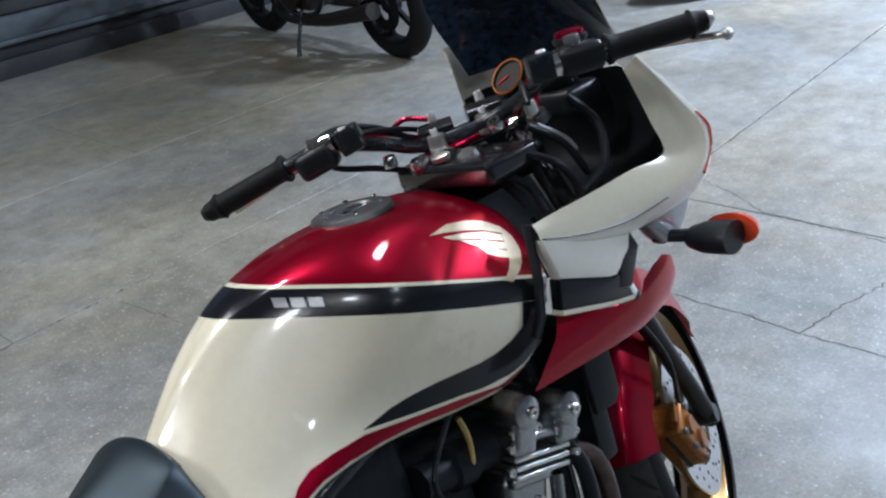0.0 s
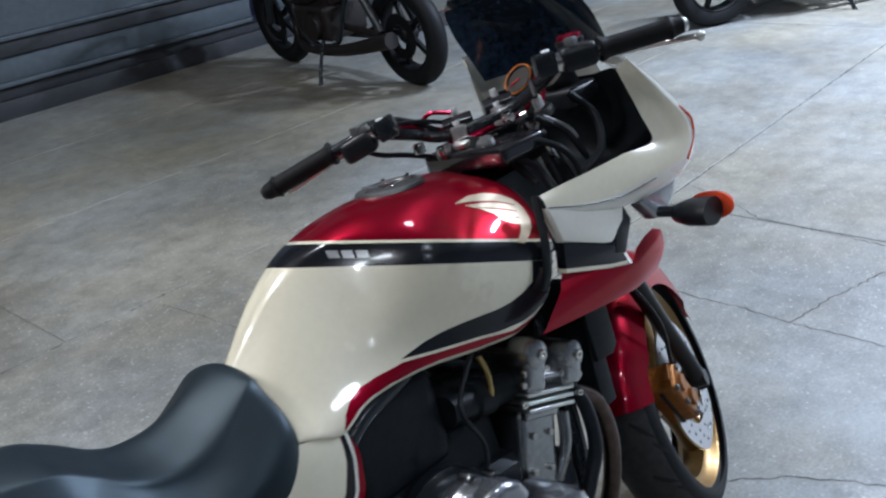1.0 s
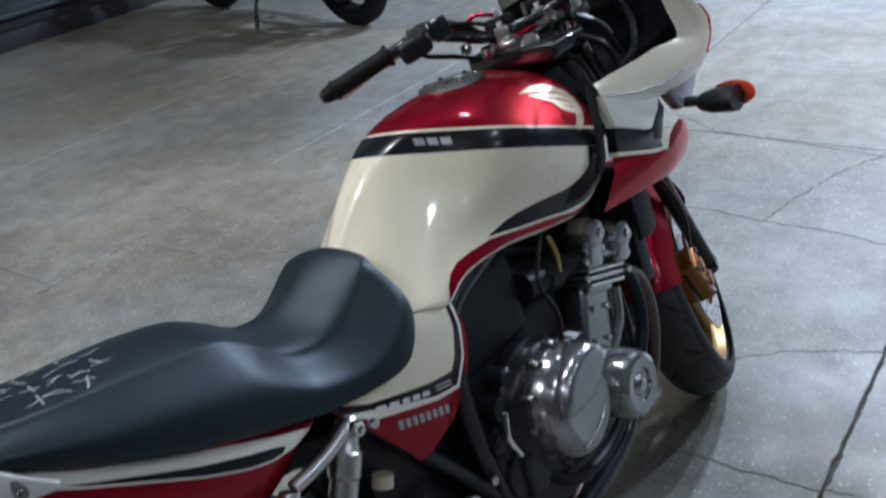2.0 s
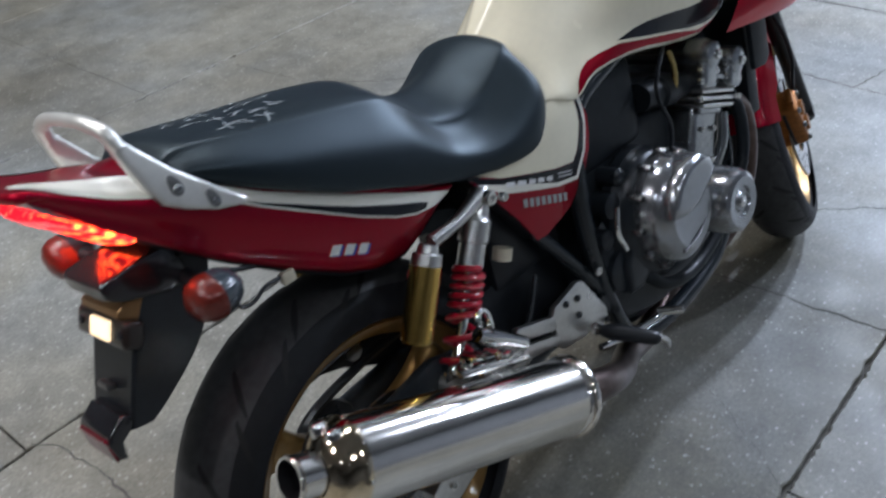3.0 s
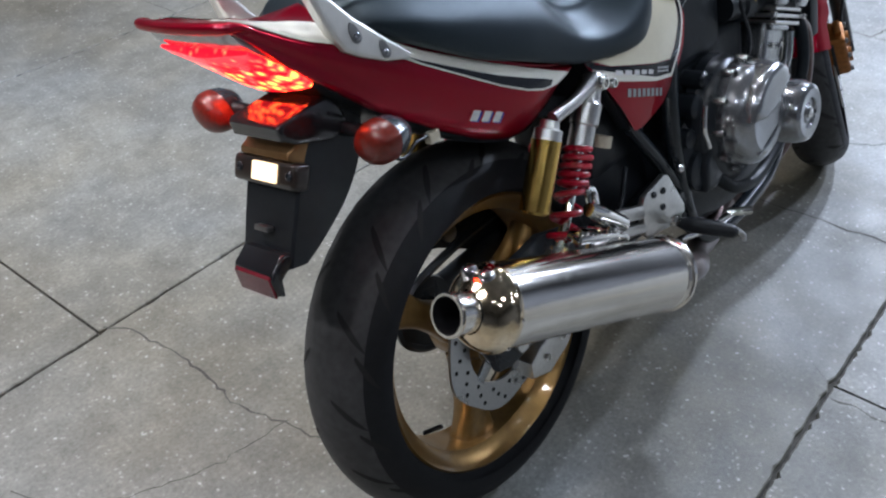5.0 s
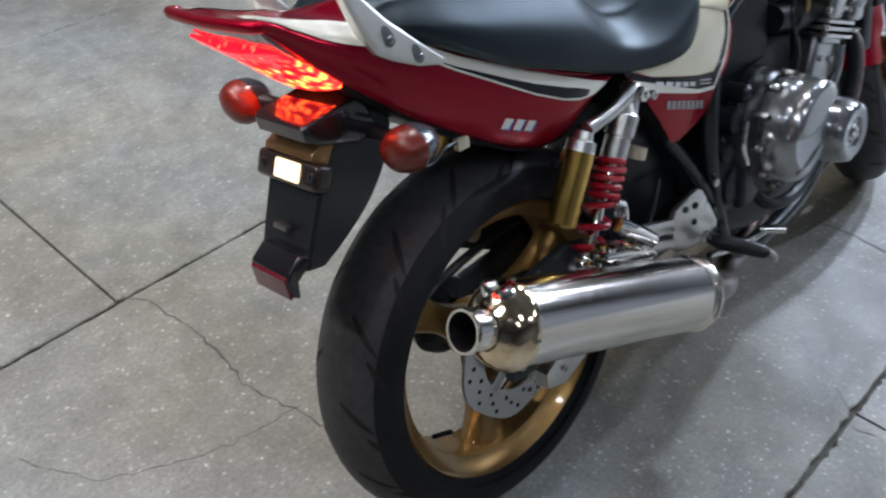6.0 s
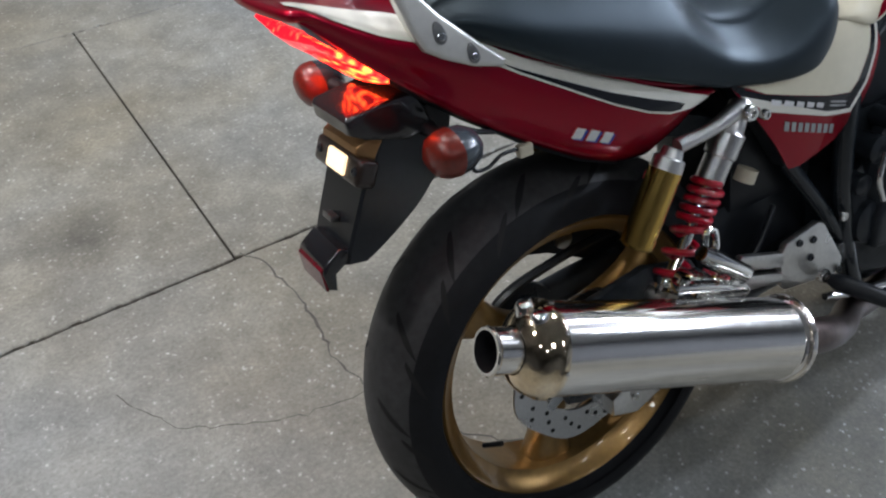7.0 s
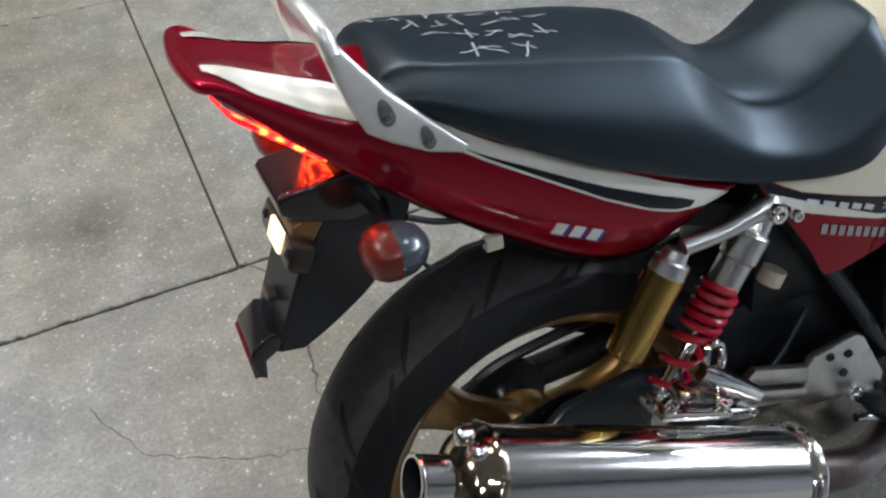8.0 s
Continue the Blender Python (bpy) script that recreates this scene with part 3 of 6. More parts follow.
def wheel_parts(name, width, radius, rim_r, rim_w, spokes, disc_r, disc_y, centre, m, label, rotors=(-1,)):
    """A cast three-spoke wheel with tyre and drilled discs; turned about y, then posed by m."""
    c = Matrix.Translation(centre)
    h = rim_w / 2
    prof = [(-h, rim_r), (-h - .003, rim_r - .004), (-h + .001, rim_r - .009), (-h + .012, rim_r - .014), (-h + .022, rim_r - .03), (h - .022, rim_r - .03), (h - .012, rim_r - .014), (h - .001, rim_r - .009), (h + .003, rim_r - .004), (h, rim_r),
            (h - .01, rim_r - .006), (h - .02, rim_r - .022), (-h + .02, rim_r - .022), (-h + .01, rim_r - .006)]
    bm = lathe(prof, 96, "y", closed=True)
    wheel = part(name, bm, RIMGOLD, bike, label, matrix=m @ c, sharp=50)
    bm = lathe([(-.055, .0001), (-.055, .028), (-.05, .04), (-.03, .052), (.03, .052), (.05, .04), (.055, .028), (.055, .0001)], 32, "y")
    part("hub", bm, RIMGOLD, wheel, matrix=m @ c)
    for ang in spokes:
        rows = []
        for s in range(9):
            t = s / 8
            r = .045 + t * (rim_r - .03 - .043)
            wid = .036 - .016 * math.sin(t * math.pi * .8) + .020 * t ** 3
            dep = .030 - .004 * t
            ring = []
            for k in range(12):
                a = 2 * math.pi * k / 12
                ca, sa = math.cos(a), math.sin(a)
                ca, sa = math.copysign(abs(ca) ** .7, ca), math.copysign(abs(sa) ** .7, sa)
                u, v = wid * ca, dep * sa
                d, n = Vector((math.cos(ang), 0, math.sin(ang))), Vector((-math.sin(ang), 0, math.cos(ang)))
                ring.append(d * r + n * u + Vector((0, v, 0)))
            rows.append(ring)
        part("spoke", grid(rows, True, True), RIMGOLD, wheel, matrix=m @ c, sharp=60)
    bm = lathe(tyre_profile(width, radius, rim_r - .002), 128, "y")
    for f in bm.faces:
        f.material_index = 1 if abs(f.calc_center_median().y) < width * .40 else 0
    tyre = part("tyre", bm, [RUBBER, TREAD], wheel, "worn black road tyre", matrix=m @ c)
    # tread grooves: slim sunken slashes in pairs
    bm = bmesh.new()
    w = width / 2
    count = 15
    for k in range(count):
        for side in (-1, 1):
            a0 = 2 * math.pi * (k + (.5 if side > 0 else 0)) / count
            for start, end, shift in ((16, 54, 0), (42, 72, .19)):
                pts = []
                for s in range(9):
                    t = s / 8
                    lat = radians(start + (end - start) * t)
                    aa = a0 + shift + side * 0 + t * .17
                    rr = radius - w * .92 * (1 - math.cos(lat)) + .0006
                    half = (.0065 * math.sin(math.pi * min(1, .15 + t * .85)) + .0004)
                    for q in (-1, 1):
                        a2 = aa + q * half / rr
                        pts.append((rr * math.cos(a2), side * math.sin(lat) * w / math.sin(radians(78)), rr * math.sin(a2)))
                vs = [bm.verts.new(p) for p in pts]
                for s in range(8):
                    bm.faces.new((vs[2 * s], vs[2 * s + 1], vs[2 * s + 3], vs[2 * s + 2]))
    tagged(part("tread_groove", bm, BLACKGROOVE, tyre, matrix=m @ c), kind="stuff")
    for side in rotors:
        y = side * disc_y
        bm = bmesh.new()
        ring = []
        segs = 96
        for yy in (y - .0025, y + .0025):
            inner = [bm.verts.new((.62 * disc_r * math.cos(a), yy, .62 * disc_r * math.sin(a))) for a in (2 * math.pi * k / segs for k in range(segs))]
            outer = [bm.verts.new(((disc_r + .003 * math.sin(6 * a)) * math.cos(a), yy, (disc_r + .003 * math.sin(6 * a)) * math.sin(a))) for a in (2 * math.pi * k / segs for k in range(segs))]
            ring.append((inner, outer))
        for k in range(segs):
            j = (k + 1) % segs
            (i0, o0), (i1, o1) = ring
            bm.faces.new((i0[k], i0[j], o0[j], o0[k]))
            bm.faces.new((i1[k], o1[k], o1[j], i1[j]))
            bm.faces.new((o0[k], o0[j], o1[j], o1[k]))
            bm.faces.new((i0[k], i1[k], i1[j], i0[j]))
        disc = part("brake_disc", bm, DISC, wheel, "drilled steel brake disc", matrix=m @ c)
        bm = bmesh.new()
        for k in range(40):
            a = 2 * math.pi * k / 40
            r = disc_r * (.72 + .09 * (k % 3))
            b = lathe([(-.0031, .0001), (-.0031, .0038), (.0031, .0038), (.0031, .0001)], 10, "y", centre=(r * math.cos(a), y, r * math.sin(a)))
            join(bm, b)
        part("disc_hole", bm, BLACKGROOVE, disc, matrix=m @ c)
        bm = lathe([(y - .006, .035), (y - .006, .048), (y, .05), (y + .004, .05), (y + .004, .035)], 30, "y")
        for k in range(5):
            a = 2 * math.pi * k / 5
            b = slab([(.03, -.012), (.66 * disc_r, -.009), (.66 * disc_r, .009), (.03, .012)], y - .003, y + .002, .001)
            b.transform(Matrix.Rotation(a, 4, "Y"))
            join(bm, b)
        part("disc_carrier", bm, CAST, disc, matrix=m @ c)
    return wheel


BLACKGROOVE = material("groove_black", (0.004, 0.004, 0.004), 0.8)
rear_wheel = wheel_parts("rear_wheel", .158, .312, .232, .122, [radians(a) for a in (-100, 20, 140)], .122, .075, (0, 0, .312), Matrix(), "gold three-spoke rear wheel")
bm = tube([(0, -.12, .312), (0, .12, .312)], .011, sides=14)
lathe([(-.125, .0001), (-.125, .015), (-.112, .017), (-.112, .0001)], 6, "y", bm, centre=(0, 0, .312))
part("rear_axle", bm, ALU, bike)
# valve stem
part("valve", tube([(-.155, -.02, .205), (-.135, -.045, .215)], .004), PLASTIC, rear_wheel)

# swingarm, sprocket, chain
for sd in (-1, 1):
    rows = []
    for x, y, z, w, h in ((.48, .09, .335, .02, .035), (.35, .095, .335, .017, .032), (.2, .105, .328, .015, .028), (.05, .108, .318, .013, .026), (-.03, .108, .313, .012, .03), (-.055, .108, .312, .010, .022)):
        rows.append([Vector((x, sd * y + w * math.copysign(abs(math.cos(a)) ** .5, math.cos(a)), z + h * math.copysign(abs(math.sin(a)) ** .5, math.sin(a)))) for a in (2 * math.pi * (k + .5) / 16 for k in range(16))])
    part("swingarm", grid(rows, True, True), DARKMETAL, bike, "dark metal swingarm")
bm = lathe([(.083, .03), (.083, .064), (.089, .066), (.089, .03)], 42, "y", centre=(0, 0, .312), closed=True)
part("sprocket", bm, DARKMETAL, rear_wheel)
part("chain", tube([(.46, .086, .375), (.2, .086, .398), (.02, .086, .380), (-.050, .086, .350), (-.068, .086, .312), (-.050, .086, .272), (.02, .086, .243), (.2, .086, .262), (.46, .086, .30)], .008, 60, 6), DARKMETAL, bike)
rows = [[(x, .075, z), (x, .10, z), (x, .10, z - .02)] for x, z in ((.4, .43), (.2, .445), (0, .43), (-.08, .39))]
part("chain_guard", grid(rows), PLASTIC, bike)
bm = slab([(-.03, .425), (.08, .445), (.20, .455), (.34, .475), (.46, .50), (.47, .31), (.30, .30), (.16, .345), (.08, .39)], .112, .124, .004)
part("chain_case", bm, PLASTIC, bike, "black plastic chain case")
bm = slab([(-.065, .325), (-.045, .40), (.0, .438), (.10, .452), (.19, .425), (.22, .36), (.20, .30), (.10, .295), (0, .285), (-.05, .295)], -.108, -.092, .005)
part("axle_plate", bm, DARKMETAL, bike, "dark swingarm end plate")
part("linkage_box", block(.235, .47, -.075, .105, .30, .47, .02), PLASTIC, bike)
# rear brake caliper under the arm
bm = slab([(.03, .215), (.075, .20), (.13, .222), (.16, .25), (.15, .275), (.10, .27), (.06, .262), (.03, .245)], -.105, -.06, .006, smoothed=0)
cal = part("brake_caliper", bm, ALU, bike, "silver rear brake caliper")
slabm = slab([(.02, .29), (.04, .27), (.20, .275), (.24, .31), (.2, .325), (.04, .33)], -.098, -.088, .003)
part("caliper_bracket", slabm, ALU, cal)
for x, z in ((.07, .235), (.115, .25), (.148, .262)):
    part("bolt", bolt((x, -.105, z), (x, -.2, z), .007, .006), CHROME, cal)
part("brake_hose", tube([(.15, -.10, .27), (.22, -.12, .33), (.30, -.12, .40), (.36, -.10, .45)], .005), PLASTIC, cal)

# ---- rear fender, number plate holder, lamps
rows = []
for x, z, w in ((.30, .60, .05), (.2, .642, .055), (.1, .668, .058), (0, .69, .058), (-.05, .712, .056)):
    rows.append([(x, -w, z - .035), (x, -w, z), (x, -w * .5, z + .012), (x, w * .5, z + .012), (x, w, z), (x, w, z - .035)])
part("inner_fender", grid(rows), INNERBLACK, bike, "matt black inner rear fender")
OFF = .018
plate_rows = []
for z, x, w, d in ((.775, -.205, .056, .075), (.74, -.236, .056, .095), (.70, -.262, .056, .098), (.66, -.281, .055, .082), (.62, -.299, .053, .052), (.598, -.308, .052, .030)):
    c = .004
    plate_rows.append([(x + d, OFF - w * .9, z - d * .25), (x + c, OFF - w, z), (x, OFF - w + c, z), (x, OFF + w - c, z), (x + c, OFF + w, z), (x + d, OFF + w * .9, z - d * .25)])
cols = [spline(c, 24) for c in zip(*plate_rows)]
bm = grid([[c[i] for c in cols] for i in range(24)], True, True)
holder = part("plate_holder", bm, PLASTIC, bike, "black number plate holder without a plate", sharp=30)
# top bracket over the holder
bm = slab([(-.276, .781), (-.270, .787), (-.18, .797), (-.165, .742), (-.20, .735), (-.255, .752), (-.274, .764)], OFF - .066, OFF + .040, .007, seg=4)
part("lamp_bracket", bm, GLOSSPLASTIC, bike, "glossy black ledge mirroring the tail lamp")
# plate lamp: a lipped box with two ears, a hood above and a lit glass
PN = Matrix.Translation((-.258, OFF, .710)) @ Matrix.Rotation(radians(24), 4, "Y")
b = block(-.018, .010, -.068, .062, -.019, .017, .009, None, 4)
b.transform(PN)
plate_lamp = part("plate_lamp", b, BRONZE, holder, "small lit number plate lamp")
b = block(-.022, -.014, -.034, .016, -.013, .012, .003)
b.transform(PN)
part("lamp_glass", b, PLATEGLOW, plate_lamp, "glowing warm white glass")
b = slab([(-.019, .019), (-.0195, .027), (-.012, .035), (-.010, .041), (-.002, .049), (.02, .052), (.03, .03), (.02, .012), (-.008, .014)], -.055, .045, .003, seg=3)
b.transform(PN)
part("lamp_hood", b, COPPER, plate_lamp)
for sy in (-.058, .045):
    part("bolt", bolt(PN @ Vector((-.018, sy, 0)), PN @ Vector((-.2, sy, 0)), .006, .003), DARKMETAL, plate_lamp)
# small tab and reflector
bm = block(-.006, .006, OFF - .014, OFF + .014, -.004, .004, .002)
bm.transform(Matrix.Translation((-.296, 0, .644)) @ Matrix.Rotation(radians(20), 4, "Y"))
part("plate_clip", bm, DULLGREY, holder)
bm = slab([(-.300, .618), (-.312, .622), (-.334, .607), (-.339, .596), (-.335, .572), (-.325, .567), (-.322, .590), (-.295, .606)], OFF - .050, OFF + .034, .004, seg=3)
refl = part("reflector_bracket", bm, GLOSSPLASTIC, holder)
bm = slab([(-.3365, .602), (-.3405, .599), (-.3385, .570), (-.3345, .568)], OFF - .046, OFF + .030, .0018, seg=3)
part("reflector", bm, REDLENS, refl, "dark red rear reflector")

# tail lamp: the sloping lens under the tail's edge
LX = [-.300, -.288, -.266, -.242, -.222, -.212]
lamp_rows = []
for x, zt, zb, w in zip(LX, (.889, .880, .862, .845, .830, .820), (.883, .870, .852, .829, .812, .809), (.090, .091, .090, .088, .086, .080)):
    lamp_rows.append([(x, -w, zt), (x - .003, -w * .98, zt * .5 + zb * .5), (x - .005, -w * .6, zb), (x - .008, 0, zb - .004), (x - .005, w * .6, zb), (x - .003, w * .98, zt * .5 + zb * .5), (x, w, zt)])
cols = [spline(c, 20) for c in zip(*lamp_rows)]
rows = [spline([c[i] for c in cols], 31) for i in range(20)]
bm = grid(rows)
bm.faces.new([v for v in bm.verts][:31])
bm.faces.new(list(reversed([v for v in bm.verts][-31:])))
lamp = part("tail_lamp", skewed(bm), TAILGLOW, bike, "lit red tail lamp with bright diodes")
# the lamp's painted housing fills the space up to the tail
rows = []
for x, zt, zc, w in zip((-.314, -.304, -.288, -.266, -.242, -.218), (.912, .896, .881, .862, .845, .828), (.921, .918, .908, .892, .872, .850), (.088, .089, .089, .088, .086, .084)):
    rows.append([(x, -w, zt + .001), (x, -w * .98, zc), (x, w * .98, zc), (x, w, zt + .001), (x - .002, w * .6, zt - .001), (x - .003, 0, zt - .002), (x - .002, -w * .6, zt - .001)])
# the pale grey stands in for floor mirrored under the tail's lip
part("lamp_housing", skewed(grid(rows, True, True)), CLEARLENS, lamp, "lamp surround, floor reflection put into its pale grey", sharp=30)

# turn signals at the rear
def almond(a, s, sd):
    """Cross-section of a lens with two blunt points, tilted outwards."""
    u = .038 * s * math.copysign(abs(math.cos(a)) ** .9, math.cos(a))
    v = .029 * s * math.copysign(abs(math.sin(a)) ** 1.35, math.sin(a))
    t = -.30 * -sd
    return u * math.cos(t) - v * math.sin(t), u * math.sin(t) + v * math.cos(t)


for sd in (-1, 1):
    c = Vector((-.190, -.131, .742)) if sd < 0 else Vector((-.228, .152, .768))
    rows = []
    for x, s in ((.036, .30), (.028, .68), (.014, .93), (.0, 1.0)):
        rows.append([c + Vector((x, *almond(a, s, sd)) ) for a in (2 * math.pi * k / 28 for k in range(28))])
    sig = part("turn_signal", grid(rows, True, True), GREYLENS, bike, "amber turn signal on a black stalk")
    rows = []
    for x, s in ((.0, 1.0), (-.012, .97), (-.022, .8), (-.028, .5), (-.030, .2)):
        rows.append([c + Vector((x, *almond(a, s, sd)) ) for a in (2 * math.pi * k / 28 for k in range(28))])
    part("lens", grid(rows, True, True), AMBER, sig, "orange-red lens")
    part("stalk", tube([(c.x + .010, c.y - sd * .028, c.z), (c.x + .014, c.y - sd * .06, c.z), (c.x + .02, c.y - sd * .11, c.z - .002)], [.012, .009, .013]), PLASTIC, sig)

# loom and bright clips under the tail
part("wiring", tube([(-.150, -.100, .712), (-.148, -.102, .694), (-.128, -.100, .690), (-.105, -.095, .697), (-.075, -.090, .694)], .0026, 24, 8), PLASTIC, bike, "black wire loop under the tail")
part("connector", block(-.078, -.058, -.096, -.084, .682, .698, .002), LABELCREAM, bike, "pale yellow wire connector")
part("wiring", tube([(-.16, -.095, .752), (-.13, -.09, .735), (-.10, -.08, .722)], .0035), PLASTIC, bike)

# ---- rear shocks with reservoirs
for sd in (-1, 1):
    y = sd * .125
    top, low = Vector((.258, y, .648)), Vector((.112, y, .405))
    d = (low - top).normalized()
    m = along(top, low)
    L = (low - top).length
    b = lathe([(-.016, .0001), (-.016, .010), (-.008, .017), (.01, .017), (.03, .0195), (.034, .0235), (.066, .0235), (.069, .0205), (.104, .0205), (.104, .0001)], 24, "z")
    b.transform(m)
    shock = part("rear_shock", b, ALU, bike, "chrome rear shock with a red spring and gold reservoir")
    b = lathe([(.10, .009), (.24, .009), (.245, .013), (L - .02, .013), (L, .016), (L + .012, .010)], 20, "z", caps=True)
    b.transform(m)
    part("damper_rod", b, CHROME, shock)
    turns, z0, z1 = 7.4, .104, .250
    pts = []
    for k in range(int(turns * 16) + 1):
        a = 2 * math.pi * k / 16
        f = k / (turns * 16)
        pts.append(m @ Vector((.0215 * math.cos(a), .0215 * math.sin(a), z0 + (z1 - z0) * (.46 * f / .68 if f < .68 else .46 + .54 * ((f - .68) / .32) ** .95))))
    part("spring", tube(pts, .0052, len(pts), 8), SPRINGRED, shock, "red coil spring")
    b = lathe([(.262, .012), (.262, .027), (.268, .027), (.27, .012)], 24, "z", closed=True)
    b.transform(m)
    part("spring_seat", b, CHROME, shock)
    # reservoir on an arm behind
    rt, rl = Vector((.136, y + sd * .006, .634)), Vector((.066, y + sd * .006, .514))
    b = lathe([(0, .0001), (0, .014), (.012, .016), (.014, .0215), (.03, .0225), (.03, .0001)], 24, "z")
    b.transform(along(rt, rl))
    cap_r = part("reservoir_cap", b, ALU, shock)
    b = lathe([(.03, .0001), (.03, .0232), (.138, .0232), (.142, .019), (.142, .0001)], 28, "z")
    b.transform(along(rt, rl))
    res = part("reservoir", b, GOLD, shock, "gold gas reservoir")
    for k in range(4):
        p0 = rt + (rl - rt).normalized() * (.042)
        b = block(-.003, .003, -.0007, .0007, -.006, .006, 0)
        b.transform(along(rt, rl) @ Matrix.Rotation((-1.57 if sd < 0 else 1.57) + (k - 1.5) * .38, 4, "Z") @ Matrix.Translation((0, -.0236, .045)))
        part("print_bar", b, LABELR, res)
    part("reservoir_arm", tube([tuple(top + Vector((-.004, sd * .004, .004))), tuple(top.lerp(rt, .5) + Vector((0, sd * .006, -.001))), tuple(rt + Vector((.006, 0, .0)))], [.0145, .010, .011], 12, 12), ALU, shock)
    part("bolt", bolt(top + Vector((0, sd * .015, 0)), top + Vector((0, sd, 0)), .012, .012), CHROME, shock)
    part("adjuster_knob", bolt(top + Vector((.03, sd * .012, -.012)), top + Vector((.03, sd, -.012)), .008, .012), CHROME, shock)
    b = lathe([(-.018, .0001), (-.018, .016), (.018, .016), (.018, .0001)], 20, "y", centre=low)
    part("lower_mount", b, ALU, shock)

# ---- muffler and pipes
mt, mf = Vector((-.232, -.222, .535)), Vector((.219, -.245, .348))
ax_m = along(mt, mf)
L = (mf - mt).length
cap_prof = [(.036, .0292), (.0372, .0312), (.0395, .036), (.0435, .0428), (.049, .049), (.056, .0538), (.063, .0566), (.068, .0580), (.0705, .0600), (.0745, .0606), (.0775, .0600), (.078, .0575)]
prof = [(.0, .0248), (.0, .0282), (.0022, .0297), (.0046, .0292), (.006, .0282), (.037, .0276), (.039, .030), (.046, .044), (.060, .054), (.072, .0572), (.080, .0575), (.12, .0575), (L - .016, .0575), (L - .0145, .0590), (L - .011, .0600), (L - .008, .0590),
        (L - .0075, .0578), (L - .005, .0580), (L - .004, .0615), (L + .002, .0622), (L + .005, .0608), (L + .005, .054), (L + .001, .052), (L + .001, .031), (L + .02, .027)]
b = lathe(prof, 64, "z")
b.transform(ax_m)
muffler = part("muffler", b, BRUSHED, bike, "polished round muffler with a slim tip", sharp=25)
b = lathe(cap_prof, 64, "z")
b.transform(ax_m)
part("end_cap", b, WARMCHROME, muffler, "polished, heat-tinted end cap", sharp=25)
b = lathe([(.0, .0245), (.05, .0240), (.12, .023), (.12, .0001)], 40, "z")
b.transform(ax_m)
part("tip_bore", b, SOOT, muffler, "sooty inner tip")
b = lathe([(.072, .012), (.06, .014), (.057, .012), (.057, .0001)], 16, "z")
b.transform(ax_m @ Matrix.Translation((0, 0, 0)))
part("baffle", b, SOOT, muffler)
for k in range(8):
    a = 2 * math.pi * k / 8
    p = ax_m @ Vector((.0602 * math.cos(a), .0602 * math.sin(a), .0745))
    q = ax_m @ Vector((.0602 * math.cos(a) * 2, .0602 * math.sin(a) * 2, .0745))
    part("rivet", bolt(p, q, .0032, .0022), CHROME, muffler)
for up, side_y, z0 in ((.052, .012, .052), (.050, -.012, .056)):
    p = mt + (mf - mt).normalized() * z0 + Vector((.38, .0, .92)).normalized() * (up - .012) + Vector((0, side_y, 0))
    b = lathe([(0, .0001), (0, .0115), (.012, .0115), (.0165, .009), (.018, .0055), (.018, .0001)], 18, "z")
    b.transform(along(p, p + Vector((.15, side_y * 8, .95))))
    part("cap_boss", b, CHROME, muffler, "rounded bright boss on the end cap")
b = block(-.010, .010, -.052, .052, -.006, .006, .004)
b.transform(Matrix.Translation((.112, -.205, .462)) @ Matrix.Rotation(radians(22.5), 4, "Y") @ Matrix.Rotation(radians(90), 4, "Z"))
clamp = part("muffler_clamp", b, CHROME, muffler, "bright hanger clamp")
for k in (-.035, .035):
    p = Vector((.112 + k, -.205, .462 - k * .41))
    part("bolt", bolt(p, p + Vector((.3, -.3, 1)), .008, .016), CHROME, clamp)
part("link_pipe", tube([tuple(mf - (mf - mt).normalized() * .01), (.32, -.235, .30), (.42, -.19, .245), (.52, -.13, .20), (.64, -.09, .165), (.78, -.05, .165)], [.03, .026, .024, .024, .026, .03], 40, 16), EXHAUST, bike, "heat-stained exhaust link pipe")
for k in range(4):
    y = -.135 + k * .09
    part("exhaust_header", tube([(.97, y, .52), (1.02, y, .47), (1.03, y * .95, .36), (.98, y * .8, .24), (.86, y * .55, .175), (.74, y * .35, .165)], .017, 40, 14), EXHAUST, bike, "dark steel exhaust header")

# ---- engine, in the tilted frame of its cylinders
E0, EU, EW = Vector((.842, 0, .445)), Vector((.33, 0, .944)), Vector((.944, 0, -.33))


def eng(w, y, u):
    return E0 + EW * w + EU * u + Vector((0, y, 0))


def engine_block(w0, w1, y, u0, u1, bevel, bm=None):
    b = block(w0, w1, -y, y, u0, u1, bevel, None, 3)
    m = Matrix(((EW.x, 0, EU.x, E0.x), (0, 1, 0, 0), (EW.z, 0, EU.z, E0.z), (0, 0, 0, 1)))
    b.transform(m)
    return join(bm, b)


